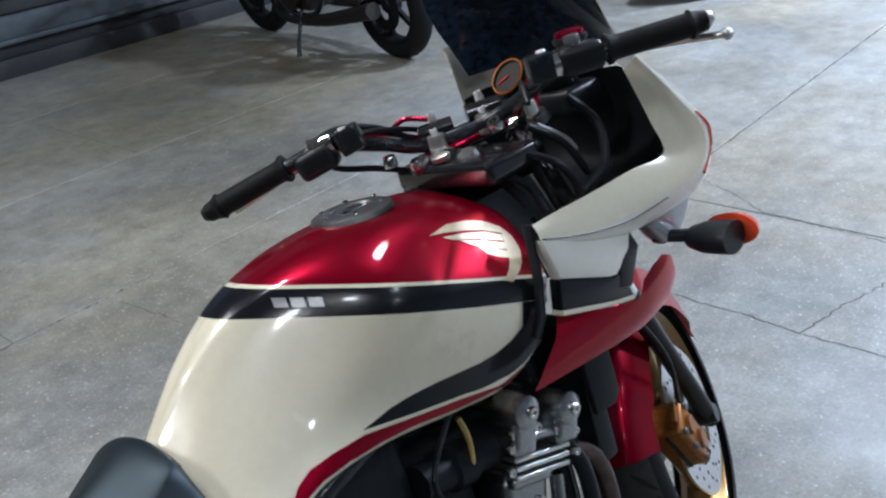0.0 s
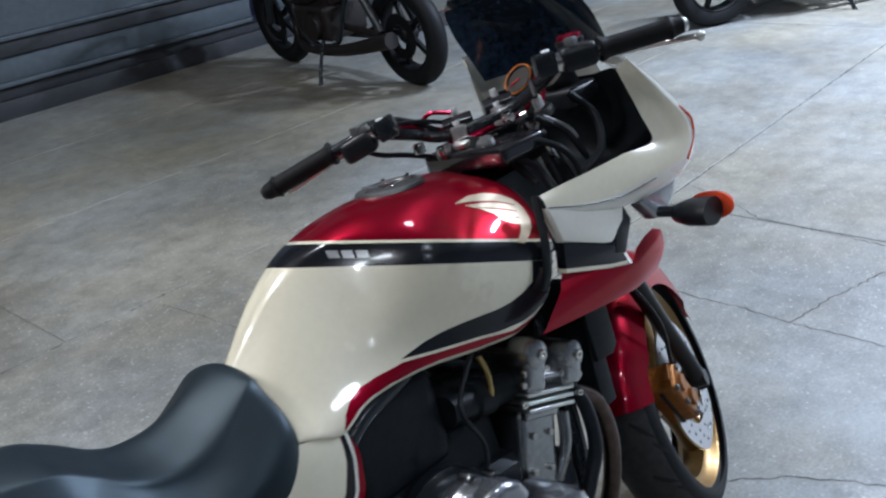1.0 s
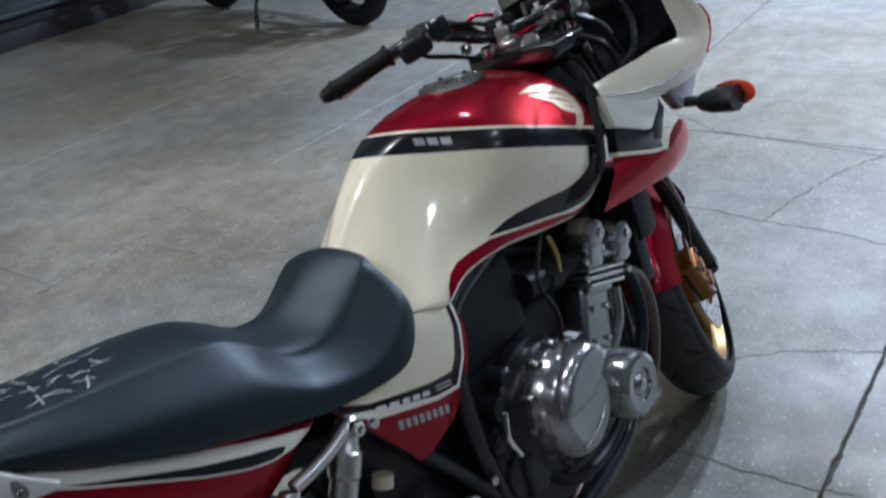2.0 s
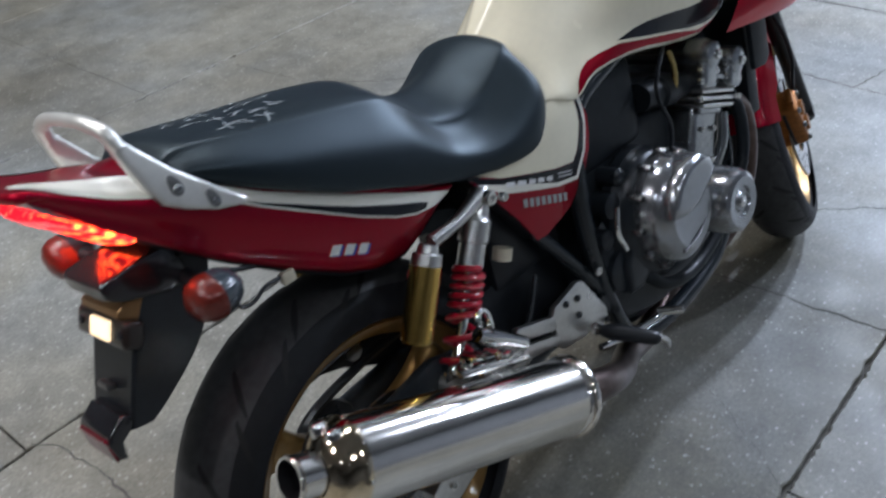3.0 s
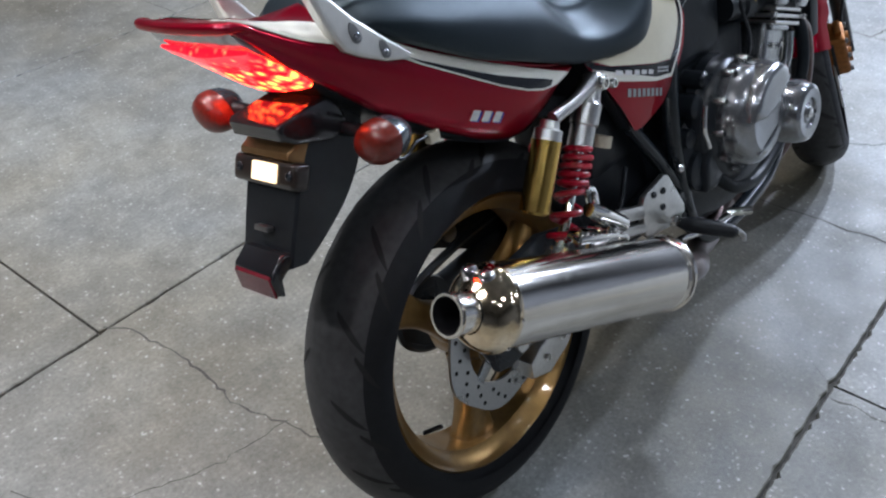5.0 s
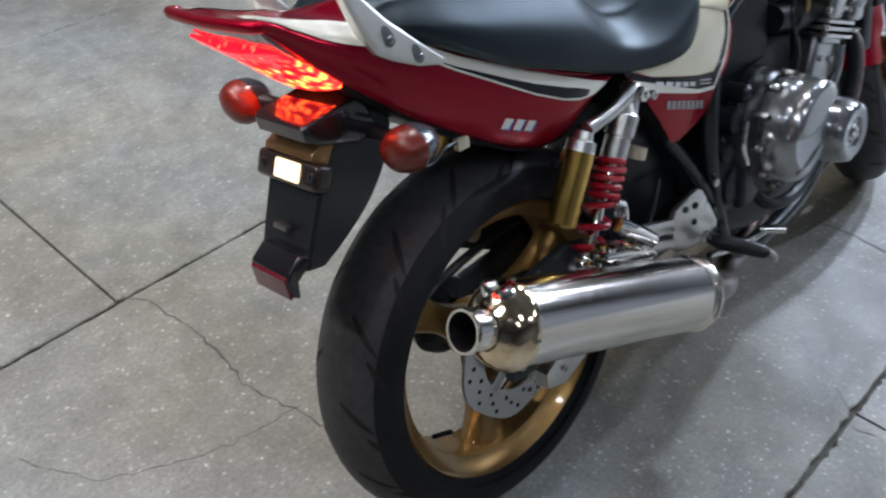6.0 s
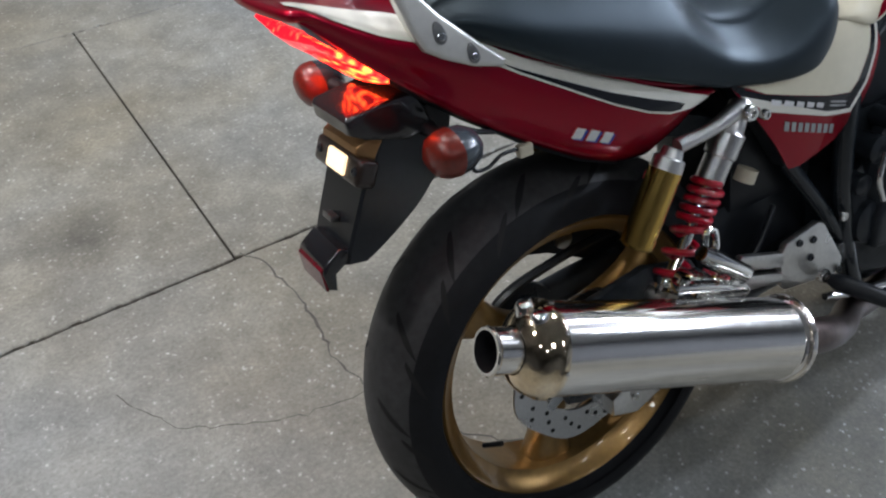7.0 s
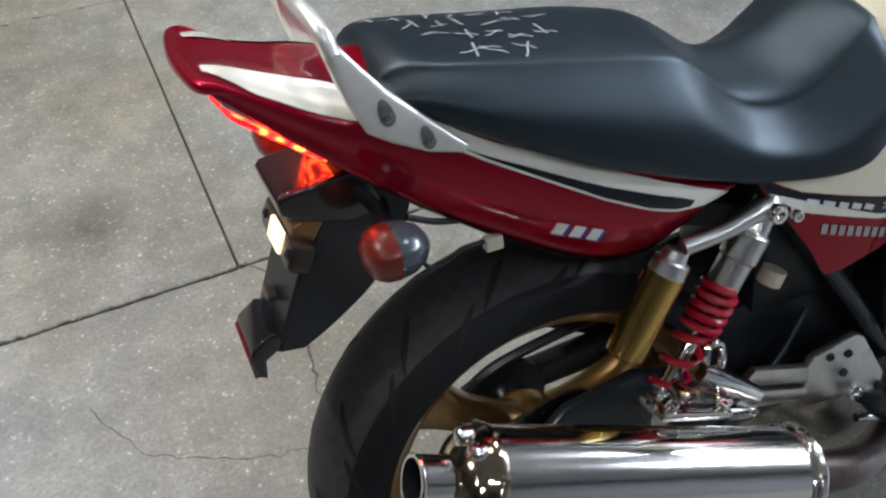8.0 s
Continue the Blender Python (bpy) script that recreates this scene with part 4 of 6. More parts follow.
engine = part("engine", engine_block(-.056, .034, .147, -.04, .105, .014), CAST, bike, "silver-grey four-cylinder engine")
for k in range(3):
    part("cooling_fin", engine_block(-.046 - .002 * k, .068, .160, .100 + k * .0135, .1075 + k * .0135, .003), ALU, engine)
part("cylinder_head", engine_block(-.054, .072, .146, .14, .172, .010), CAST, engine)
for w, u in ((-.034, .198), (.058, .187)):
    b = lathe([(-.174, .0001), (-.174, .016), (-.170, .024), (-.155, .030), (.155, .030), (.170, .024), (.174, .016), (.174, .0001)], 32, "y", centre=eng(w, 0, u))
    cam_cover = part("cam_cover", b, CAST, engine, "rounded silver cam end cover")
    part("cover_neck", engine_block(w - .024, w + .024, .168, .135, u + .006, .012), CAST, cam_cover)
    for sd in (-1, 1):
        part("bolt", bolt(eng(w + .004, sd * .173, u), eng(w + .004, sd * .3, u), .009, .007), CHROME, cam_cover)
        part("bolt", bolt(eng(w - .02, sd * .152, u - .03), eng(w - .02, sd * .3, u - .03), .007, .012), CHROME, cam_cover)
for w in (-.05, 0, .05):
    for sd in (-1, 1):
        part("bolt", bolt(eng(w, sd * .152, .168), eng(w, sd * .3, .168), .008, .008), ALU, engine)
rows = []
for y, s in ((-.14, .9), (-.125, 1.0), (.125, 1.0), (.14, .9)):
    rows.append([(.70 + .23 * s * math.copysign(abs(math.cos(a)) ** .8, math.cos(a)), y, .37 + .135 * s * math.copysign(abs(math.sin(a)) ** .8, math.sin(a))) for a in (2 * math.pi * k / 40 for k in range(40))])
part("crankcase", grid(rows, True, True), DARKMETAL, engine, "dark crankcase")


def cover_mesh(cx, cz, rx, rz, y0, y1, tilt=0.0, dome=.35):
    rows = []
    for t, s in ((0, 1.02), (.35, 1.02), (.4, 1.0), (.55, .985), (.75, .93), (.9, .82), (1.0, .66), (1.0 - dome * .12, .60), (1.0 - dome * .12, .2), (1.0 - dome * .12, .001)):
        y = y0 + (y1 - y0) * t
        ring = []
        for k in range(48):
            a = 2 * math.pi * k / 48
            u, v = rx * s * math.cos(a), rz * s * math.sin(a)
            ring.append((cx + u * math.cos(tilt) - v * math.sin(tilt), y, cz + u * math.sin(tilt) + v * math.cos(tilt)))
        rows.append(ring)
    return grid(rows, True)


clutch = part("clutch_cover", cover_mesh(.640, .446, .088, .100, -.160, -.232, .2, .12), CASTLIGHT, engine, "silver clutch cover", sharp=25)
part("cover_cap", slab([(.566, .462), (.61, .452), (.648, .456), (.690, .480), (.712, .500), (.700, .526), (.668, .543), (.630, .540), (.594, .520), (.572, .490)], -.246, -.19, .018, seg=5), CASTLIGHT, clutch, sharp=50)
part("cover_rib", tube([(.600, -.229, .385), (.65, -.233, .40), (.705, -.226, .43)], .0025, 16, 8), CASTLIGHT, clutch)
for k in range(11):
    a = 2 * math.pi * k / 11 + .3
    x, z = .640 + .092 * math.cos(a), .446 + .105 * math.sin(a)
    b = lathe([(-.165, .0075), (-.186, .007), (-.190, .0055), (-.190, .0001)], 14, "y", centre=(x, 0, z))
    part("cover_boss", b, CAST, clutch)
    part("bolt", bolt((x, -.189, z), (x, -.3, z), .0045, .004), DARKMETAL, clutch)
b = lathe([(-.165, .063), (-.236, .061), (-.252, .055), (-.257, .047), (-.255, .030), (-.250, .028), (-.249, .020), (-.253, .016), (-.253, .0001)], 48, "y", centre=(.765, 0, .405))
pulse = part("pulse_cover", b, CASTLIGHT, engine, "round silver generator cover", sharp=25)
part("bolt", bolt((.765, -.253, .405), (.765, -.4, .405), .010, .005), CHROME, pulse)
for k in range(3):
    a = 2 * math.pi * k / 3 + .5
    part("bolt", bolt((.765 + .056 * math.cos(a), -.236, .405 + .056 * math.sin(a)), (.765 + .056 * math.cos(a), -.4, .405 + .056 * math.sin(a)), .0055, .008), CHROME, pulse)
b = lathe([(-.12, .04), (-.150, .038), (-.155, .025), (-.155, .0001)], 30, "y", centre=(.53, 0, .375))
part("pump_cover", b, DARKMETAL, engine)
for sx, sz, r in ((.53, .50, .028), (.50, .45, .022), (.56, .54, .02)):
    b = lathe([(-.10, r * .8), (-.150, r * .8), (-.155, r * .5), (-.155, .0001)], 20, "y", centre=(sx, 0, sz))
    part("hose_fitting", b, DARKMETAL, engine)
part("hose_clip", tube([(.495, -.185, .52), (.483, -.187, .48), (.497, -.187, .44)], .005), CHROME, engine)
part("oil_pan", block(.60, .84, -.09, .09, .19, .28, .03, None, 4), DARKMETAL, engine)
for w, u, r in ((-.062, .118, .007), (-.062, .150, .006), (.078, .118, .007), (.078, .150, .006), (-.03, .06, .006), (.012, .06, .006), (-.03, .0, .006), (.012, .0, .006)):
    part("bolt", bolt(eng(w, -.158 if u > .1 else -.146, u), eng(w, -.3, u), r, .008), CHROME, engine)
part("head_rib", tube([tuple(eng(-.05, -.150, .150)), tuple(eng(.0, -.156, .158)), tuple(eng(.07, -.150, .150))], .007, 14, 10), CAST, engine)
part("head_neck", engine_block(-.052, .030, .156, .088, .102, .005), CAST, engine)
part("water_pipe", tube([tuple(eng(.044, -.135, -.03)), tuple(eng(.052, -.148, .03)), tuple(eng(.050, -.146, .088))], .011, 16, 12), CAST, engine, "cast water pipe beside the barrel")
part("engine_flange", cover_mesh(.632, .432, .108, .128, -.120, -.176, .2, .0), DARKMETAL, engine, "dark flange behind the clutch cover", sharp=30)
part("selector_cover", slab([(.520, .335), (.556, .330), (.590, .352), (.600, .400), (.585, .43), (.545, .43), (.520, .39)], -.168, -.10, .010, seg=3), DARKMETAL, engine)
# carburettors and air box
part("throttle_shroud", block(.50, .80, -.112, .112, .38, .60, .03, None, 3), INNERBLACK, bike, "black shroud round the carburettors")
part("air_box", block(.505, .70, -.118, .118, .55, .715, .03, None, 4), INNERBLACK, bike, "black air box")
for k in range(4):
    y = -.115 + k * .077
    b = lathe([(0, .0001), (0, .026), (.05, .026), (.055, .032), (.09, .032), (.095, .026), (.14, .024), (.14, .0001)], 20, "z")
    b.transform(along((.70, y, .625), (.83, y, .60)))
    part("carburettor", b, INNERBLACK, bike, "dark carburettor")
part("fuel_pipe", tube([(.782, -.135, .683), (.784, -.140, .66), (.782, -.142, .635), (.776, -.140, .605)], .0055, 24, 10), BRASSY, bike, "golden bent pipe beside the engine")
part("cable", tube([(.78, -.13, .70), (.70, -.155, .64), (.72, -.16, .56), (.70, -.15, .48)], .004), PLASTIC, bike)
part("water_hose", tube([(.93, -.15, .36), (.965, -.155, .42), (.97, -.15, .50), (.95, -.13, .56)], .013, 24, 12), INNERBLACK, bike, "black coolant hose")
part("water_hose", tube([(.56, -.15, .36), (.62, -.17, .30), (.74, -.165, .28), (.88, -.16, .33), (.95, -.16, .40)], .012, 30, 12), INNERBLACK, bike)

# ---- frame
for sd in (-1, 1):
    y = sd * .128
    part("frame_tube", tube([(1.02, sd * .03, .86), (.86, sd * .075, .80), (.68, sd * .11, .73), (.52, sd * .125, .69), (.48, y, .60), (.475, y, .45), (.505, y, .30), (.545, y, .225), (.62, y * 1.05, .205), (.74, y * 1.05, .210), (.86, y, .235), (.935, y * .95, .32), (.97, y * .85, .45), (.99, y * .6, .62), (1.01, sd * .03, .78)], .0165, 90, 12), FRAMEBLACK, bike, "black frame tube")
    part("frame_tube", tube([(.50, y, .70), (.36, sd * .115, .69), (.2, sd * .10, .70), (.05, sd * .08, .735), (-.1, sd * .06, .79)], .013, 30, 10), FRAMEBLACK, bike)
    part("frame_tube", tube([(.27, sd * .085, .70), (.35, sd * .10, .56), (.43, sd * .118, .44), (.50, y, .33)], .013, 24, 10), FRAMEBLACK, bike)
    part("bolt", bolt((.462, y - sd * -.017, .41), (.462, y + sd, .41), .008, .006), CHROME, bike)
# battery box and dark inside
part("battery_box", block(.285, .46, -.085, .085, .45, .67, .02), PLASTIC, bike)
part("brake_reservoir", tube([(.290, -.105, .520), (.298, -.106, .538)], .016, 2, 18), LABELCREAM, bike, "cream rear brake fluid cup")
part("swingarm_pivot", lathe([(-.14, .0001), (-.14, .02), (-.12, .024), (.12, .024), (.14, .02), (.14, .0001)], 20, "y", centre=(.47, 0, .335)), FRAMEBLACK, bike)

# ---- foot rest bracket, pegs, levers
BRACKET = [(.326, .398), (.336, .412), (.402, .424), (.416, .417), (.462, .338), (.461, .322), (.448, .312), (.338, .330), (.328, .340)]
for sd in (-1, 1):
    yy = (sd * .138, sd * .150)
    b = slab(BRACKET, min(yy), max(yy), .003)
    br = part("footrest_bracket", b, ALU, bike, "brushed aluminium foot rest bracket")
    b = slab([(.333, .398), (.245, .428), (.232, .418), (.24, .405), (.333, .372)], min(yy), max(yy), .003)
    part("bracket_arm", b, ALU, br)
    b = slab([(.335, .345), (.335, .362), (.25, .392), (.22, .392), (.225, .372)], min(yy), max(yy), .003)
    part("bracket_arm", b, ALU, br)
    for x, z in ((.362, .404), (.392, .398), (.388, .368), (.455, .318)):
        part("bolt", bolt((x, yy[1], z), (x, yy[1] + sd, z), .006, .004), DARKMETAL, br)
    peg = part("foot_peg", tube([(.415, sd * .165, .325), (.422, sd * .185, .321), (.440, sd * .225, .312), (.450, sd * .250, .306), (.453, sd * .258, .304)], [.009, .0145, .0135, .0115, .004], 20, 12), PLASTIC, br, "black rubber foot peg")
    part("peg_tip", tube([(.452, sd * .248, .312), (.462, sd * .262, .296), (.458, sd * .266, .286)], [.005, .005, .0035], 10, 8), ALU, br, "bright feeler tip")
    part("peg_bolt", bolt((.402, sd * .16, .335), (.402, sd, .335), .012, .012), CHROME, br)
    part("pedal", tube([(.40, sd * .172, .30), (.46, sd * .178, .285), (.53, sd * .185, .275), (.565, sd * .195, .28)], .006, 20, 10), CHROME, br, "polished pedal lever")
    part("pedal_pad", tube([(.555, sd * .185, .281), (.575, sd * .225, .283)], .008, 2, 12), CHROME, br)
    part("pillion_peg", tube([(.138, sd * .178, .492), (.165, sd * .180, .470), (.215, sd * .182, .428)], [.011, .0145, .014], 14, 12), CHROME, br, "folded polished pillion foot peg")
    part("peg_loop", tube([(.150, sd * .172, .490), (.160, sd * .165, .510), (.178, sd * .160, .505), (.183, sd * .160, .48), (.172, sd * .165, .462)], .005, 24, 8), CHROME, br)
    for x, z, r, h in ((.150, .43, .018, .03), (.178, .425, .014, .034), (.13, .445, .012, .03), (.20, .415, .012, .036)):
        b = lathe([(.145, .0001), (.145, r), (.145 + h * .8, r), (.145 + h, r * .75), (.145 + h, .0001)], 20, "y")
        b.transform(Matrix.Diagonal((1, sd, 1, 1)))
        b.transform(Matrix.Translation((x, 0, z)))
        part("mount_bush", b, CHROME if r < .015 else CAST, br)
    part("mount_strap", slab([(.12, .432), (.215, .392), (.222, .402), (.215, .412), (.13, .446)], min(sd * .172, sd * .19), max(sd * .172, sd * .19), .004), CHROME, br)
part("side_stand", tube([(.52, .13, .22), (.46, .24, .10), (.43, .30, -.055)], [.012, .012, .010]), FRAMEBLACK, bike, "black side stand")


# ---- front end, turned to the left about the steering head
STEER = radians(26)
AXIS = Vector((-.4226, 0, .9063))
S = Matrix.Translation((1.47, 0, 0)) @ Matrix.Rotation(STEER, 4, AXIS) @ Matrix.Translation((-1.47, 0, 0))
FA = Vector((1.386, 0, .288))
front_wheel = wheel_parts("front_wheel", .130, .288, .232, .094, [radians(a) for a in (-60, 60, 180)], .148, .068, tuple(FA), S, "gold three-spoke front wheel turned to its left", rotors=(-1, 1))
UP = Vector((-.4226, 0, .9063))
FW = Vector((.9063, 0, .4226))
for sd in (-1, 1):
    y = sd * .101
    ax = FA + Vector((0, y, 0))
    low = ax + UP * .36
    b = tube([tuple(ax - UP * .02), tuple(ax + UP * .05), tuple(ax + UP * .22), tuple(low)], [.0165, .0185, .0190, .0225], 20, 20)
    b.transform(S)
    fork = part("fork_leg", b, FORKBLACK, bike, "black fork leg")
    b = tube([tuple(low), tuple(ax + UP * .72)], .0205, 2, 20)
    b.transform(S)
    part("stanchion", b, CHROME, fork, "chrome upper fork tube")
    b = lathe([(-.118, .0001), (-.118, .018), (-.10, .02), (-.07, .02)], 18, "y", centre=(FA.x, 0, FA.z))
    if sd > 0:
        b.transform(Matrix.Diagonal((1, -1, 1, 1)))
    b.transform(S)
    part("axle_clamp", b, FORKBLACK, fork)
    # caliper behind the leg
    c = FA + UP * .085 - FW * .10
    b = block(-.035, .035, -.032, .032, -.062, .062, .012, None, 3)
    b.transform(Matrix.Translation(c + Vector((0, sd * .072, 0))) @ Matrix.Rotation(radians(-32), 4, "Y"))
    b.transform(S)
    cal = part("brake_caliper", b, CALIPER, fork, "bronze-gold front brake caliper")
    cm = S @ Matrix.Translation(c + Vector((0, sd * .072, 0))) @ Matrix.Rotation(radians(-32), 4, "Y")
    b = block(-.038, .038, -.004, .004, -.056, .056, .002)
    b.transform(cm)
    part("caliper_gap", b, SOOT, cal)
    for kx, kz in ((-.026, -.05), (-.028, 0), (-.026, .05), (.026, -.048), (.026, .048)):
        part("bolt", bolt(cm @ Vector((kx, sd * .031, kz)), cm @ Vector((kx, sd, kz)), .0065, .007), DULLGREY, cal)
    b = block(-.020, .020, -.008, .008, .050, .074, .004)
    b.transform(cm @ Matrix.Translation((.004, sd * .018, 0)))
    part("caliper_ear", b, CALIPER, cal)
    for k in (-1, 1):
        b = lathe([(.0, .0001), (0, .019), (.008, .017), (.008, .0001)], 20, "z")
        b.transform(Matrix.Translation(c + Vector((0, sd * .104, 0))) @ Matrix.Rotation(radians(-32), 4, "Y") @ Matrix.Translation((0, 0, k * .028)) @ Matrix.Rotation(radians(-90 * sd), 4, "X"))
        b.transform(S)
        part("piston_cap", b, CALIPER, cal)
    b = tube([tuple(c + Vector((0, sd * .10, .06))), tuple(c + Vector((-.04, sd * .12, .2))), tuple(FA + UP * .60 + Vector((-.05, sd * .06, 0)))], .0045)
    b.transform(S)
    part("brake_hose", b, PLASTIC, fork)
# fender
rows = []
for k in range(24):
    a = radians(8 + k * 6.75)
    r = .302 + .006 * math.sin(k / 23 * math.pi)
    w = .082 if 2 < k < 21 else .072
    d = Vector((math.cos(a), 0, math.sin(a)))
    drop = .055 + .03 * math.sin(k / 23 * math.pi)
    ring = []
    for j in range(13):
        v = -1 + j / 6
        lat = math.copysign(abs(v) ** .8, v) * w
        rr = r + .012 * (1 - v * v) - drop * max(0, abs(v) - .62) / .38
        ring.append(FA + d * rr + Vector((0, lat, 0)))
    rows.append(ring)
b = grid(rows)
bmesh.ops.solidify(b, geom=b.faces[:], thickness=.003)
b.transform(S)
fender = part("front_fender", b, RED, bike, "candy red front fender")
# yokes
for u, t in ((.52, .03), (.71, .022)):
    b = slab([(-.03, -.115), (.02, -.125), (.05, -.06), (.055, 0), (.05, .06), (.02, .125), (-.03, .115), (-.05, 0)], -t / 2, t / 2, .006)
    b.transform(Matrix(((1, 0, 0, 0), (0, 0, 1, 0), (0, 1, 0, 0), (0, 0, 0, 1))))
    b.transform(Matrix.Translation(FA + UP * u - FW * .02) @ Matrix(((FW.x, 0, UP.x, 0), (0, 1, 0, 0), (FW.z, 0, UP.z, 0), (0, 0, 0, 1))))
    b.transform(S)
    part("fork_yoke", b, FORKBLACK, bike)
for sd in (-1, 1):
    p = FA + UP * .72 + Vector((0, sd * .098, 0))
    b = lathe([(0, .022), (.012, .022), (.016, .018), (.016, .008), (.028, .007), (.028, .0001)], 20, "z")
    b.transform(S @ along(p, p + UP))
    part("fork_cap", b, CHROME, bike, "bright fork cap")
# instruments
for sd, r in ((-1, .030), (1, .030)):
    c = Vector((1.235, -.008 + sd * .042, 1.042))
    dirv = Vector((-.75, 0, .66)).normalized()
    m = along(c, c + dirv)
    b = lathe([(-.06, .0001), (-.06, r * .7), (-.03, r), (.0, r * 1.08), (.006, r * 1.05), (.006, r * .93), (.002, r * .9)], 32, "z")
    b.transform(m)
    dial = part("instrument", b, PLASTIC, bike, "round dial instrument with an orange bezel" if sd > 0 else "round dial instrument")
    b = lathe([(.002, r * .9), (.002, .0001)], 32, "z")
    b.transform(m)
    part("dial_face", b, DIAL, dial)
    b = lathe([(.006, r * 1.0), (.0075, r * 1.05), (.004, r * 1.09)], 32, "z")
    b.transform(m)
    part("bezel", b, ORANGERING if sd > 0 else PLASTIC, dial)
    b = block(-.001, .001, -.003, r * .75, .003, .005, 0)
    b.transform(m @ Matrix.Rotation(2.2, 4, "Z"))
    part("needle", b, LABELR, dial)
part("dash_panel", block(1.21, 1.30, -.10, .09, .97, 1.012, .012, None, 3), PLASTIC, bike, "black dashboard shell")
# handlebar
GL0, GL1 = Vector((.742, .207, 1.007)), Vector((.826, .108, 1.040))
GR0, GR1 = Vector((1.200, -.342, 1.080)), Vector((1.098, -.262, 1.081))
CL = [Vector((1.036, .026, 1.010)), Vector((1.092, -.029, 1.022))]
bar_path = [GL0, GL1, (.880, .085, 1.046), (.965, .078, 1.020), tuple(CL[0] - Vector((.018, -.012, .012))), tuple(CL[1] + Vector((-.006, -.02, -.010))), (1.10, -.13, 1.045), (1.085, -.205, 1.080), GR1, GR0]
bar = part("handlebar", tube([tuple(p) for p in bar_path], .0111, 70, 14), FRAMEBLACK, bike, "black tubular handlebar")
for a, c in ((GL0, GL1), (GR0, GR1)):
    d = (c - a).normalized()
    b = lathe([(-.018, .0001), (-.018, .014), (-.004, .016), (-.004, .017), (.0, .018), (.004, .0205), (.008, .017), (.10, .0165), (.112, .017), (.118, .021), (.122, .021), (.122, .012)], 20, "z")
    b.transform(along(a, c))
    grip = part("grip", b, GRIPRUBBER, bar, "black rubber grip")
    b = lathe([(-.026, .0001), (-.026, .010), (-.018, .0135), (-.005, .014)], 18, "z")
    b.transform(along(a, c))
    part("bar_end", b, ALU if a is GR0 else PLASTIC, grip)
    k = c + d * .028 if a is GR0 else c + d * .036 - Vector((0, 0, .014))
    b = block(-.021, .021, -.020, .020, -.030, .032, .013, None, 4)
    b.transform(along(k, k + d))
    sw = part("switch_housing", b, PLASTIC, bar, "black switch housing")
    b = block(-.006, .006, -.005, .005, 0, .008, .002)
    b.transform(Matrix.Translation(k + Vector((-.004, 0, .02))))
    part("switch_button", b, REDANOD if a is GR0 else LABELG, sw)
    b = block(-.009, .009, -.009, .008, -.008, .008, .004)
    b.transform(Matrix.Translation(k + d * .006 + Vector((-.006, -.004, .026))))
    part("switch_top", b, DULLGREY, sw, "grey switch")
    b = block(-.018, .018, -.016, .022, -.016, .020, .006)
    b.transform(along(k + d * .055, k + d) @ Matrix.Translation((.006, 0, 0)))
    part("lever_perch", b, FRAMEBLACK, sw, "black lever perch")
    part("perch_bolt", bolt(k + d * .05 + Vector((0, 0, .018)), k + d * .05 + Vector((0, 0, 1)), .007, .007), BRIGHT, sw)
    k2 = c + d * .058
    b = lathe([(-.01, .017), (.01, .017), (.012, .013)], 16, "z", caps=True)
    b.transform(along(k2, k2 + d))
    part("lever_clamp", b, CHROME, sw)
fwd = Matrix.Rotation(radians(38), 3, AXIS) @ Vector((1, 0, 0))
# levers
part("lever", tube([tuple(GR1 + Vector((-.03, .035, 0)) + fwd * .03), tuple(GR1 + fwd * .065 - Vector((0, 0, .01))), tuple(GR0.lerp(GR1, .4) + fwd * .060 - Vector((0, 0, .016))), (1.222, -.370, 1.056)], [.009, .007, .006, .005], 30, 10), ALU, bar, "silver brake lever")
b = bmesh.new()
bmesh.ops.create_uvsphere(b, u_segments=16, v_segments=10, radius=.0085)
b.transform(Matrix.Translation((1.226, -.374, 1.055)))
part("lever_ball", b, ALU, bar)
part("lever", tube([tuple(GL1 + Vector((.03, -.03, 0)) + fwd * .03), tuple(GL1 + fwd * .06 - Vector((0, 0, .008))), tuple(GL0.lerp(GL1, .4) + fwd * .055 - Vector((0, 0, .014))), tuple(GL0 + fwd * .045 - Vector((0, 0, .018)))], [.008, .006, .005, .005], 30, 10), ALU, bar, "silver clutch lever")
# brake fluid reservoir
rc = GR1.lerp(GR0, -.30) + fwd * .035 + Vector((0, 0, .012))
b = lathe([(-.022, .0001), (-.022, .020), (.010, .022), (.012, .024), (.018, .024), (.020, .020), (.020, .0001)], 28, "z", centre=rc)
mc = part("brake_fluid_cup", b, PLASTIC, bar, "black brake fluid cup with a red cap")
b = lathe([(.020, .0001), (.020, .021), (.026, .020), (.028, .015), (.028, .0001)], 24, "z", centre=rc)
part("cup_lid", b, REDANOD, mc)
# bar clamps with tall bright bolts
for c in CL:
    b = block(-.022, .022, -.014, .014, -.032, .002, .006)
    b.transform(Matrix.Translation(c) @ Matrix.Rotation(radians(38), 4, "Z"))
    cl = part("bar_clamp", b, ALU, bar)
    for k in (-.012, .012):
        p = c + fwd * k
        part("bolt", bolt(p, p + Vector((-.2, 0, 1)), .0072 if k > 0 else .006, .033 if k > 0 else .010), BRIGHT, cl)
for z, sx in ((.992, -.012), (.985, .01)):
    p, q = CL[0] + Vector((sx, 0, z - 1.02)), CL[1] + Vector((sx, 0, z - 1.02))
    part("clamp_bridge", tube([tuple(p + (p - q) * .5), tuple(q + (q - p) * .5)], .008, 2, 10), REDANOD if sx < 0 else CHROME, bar)
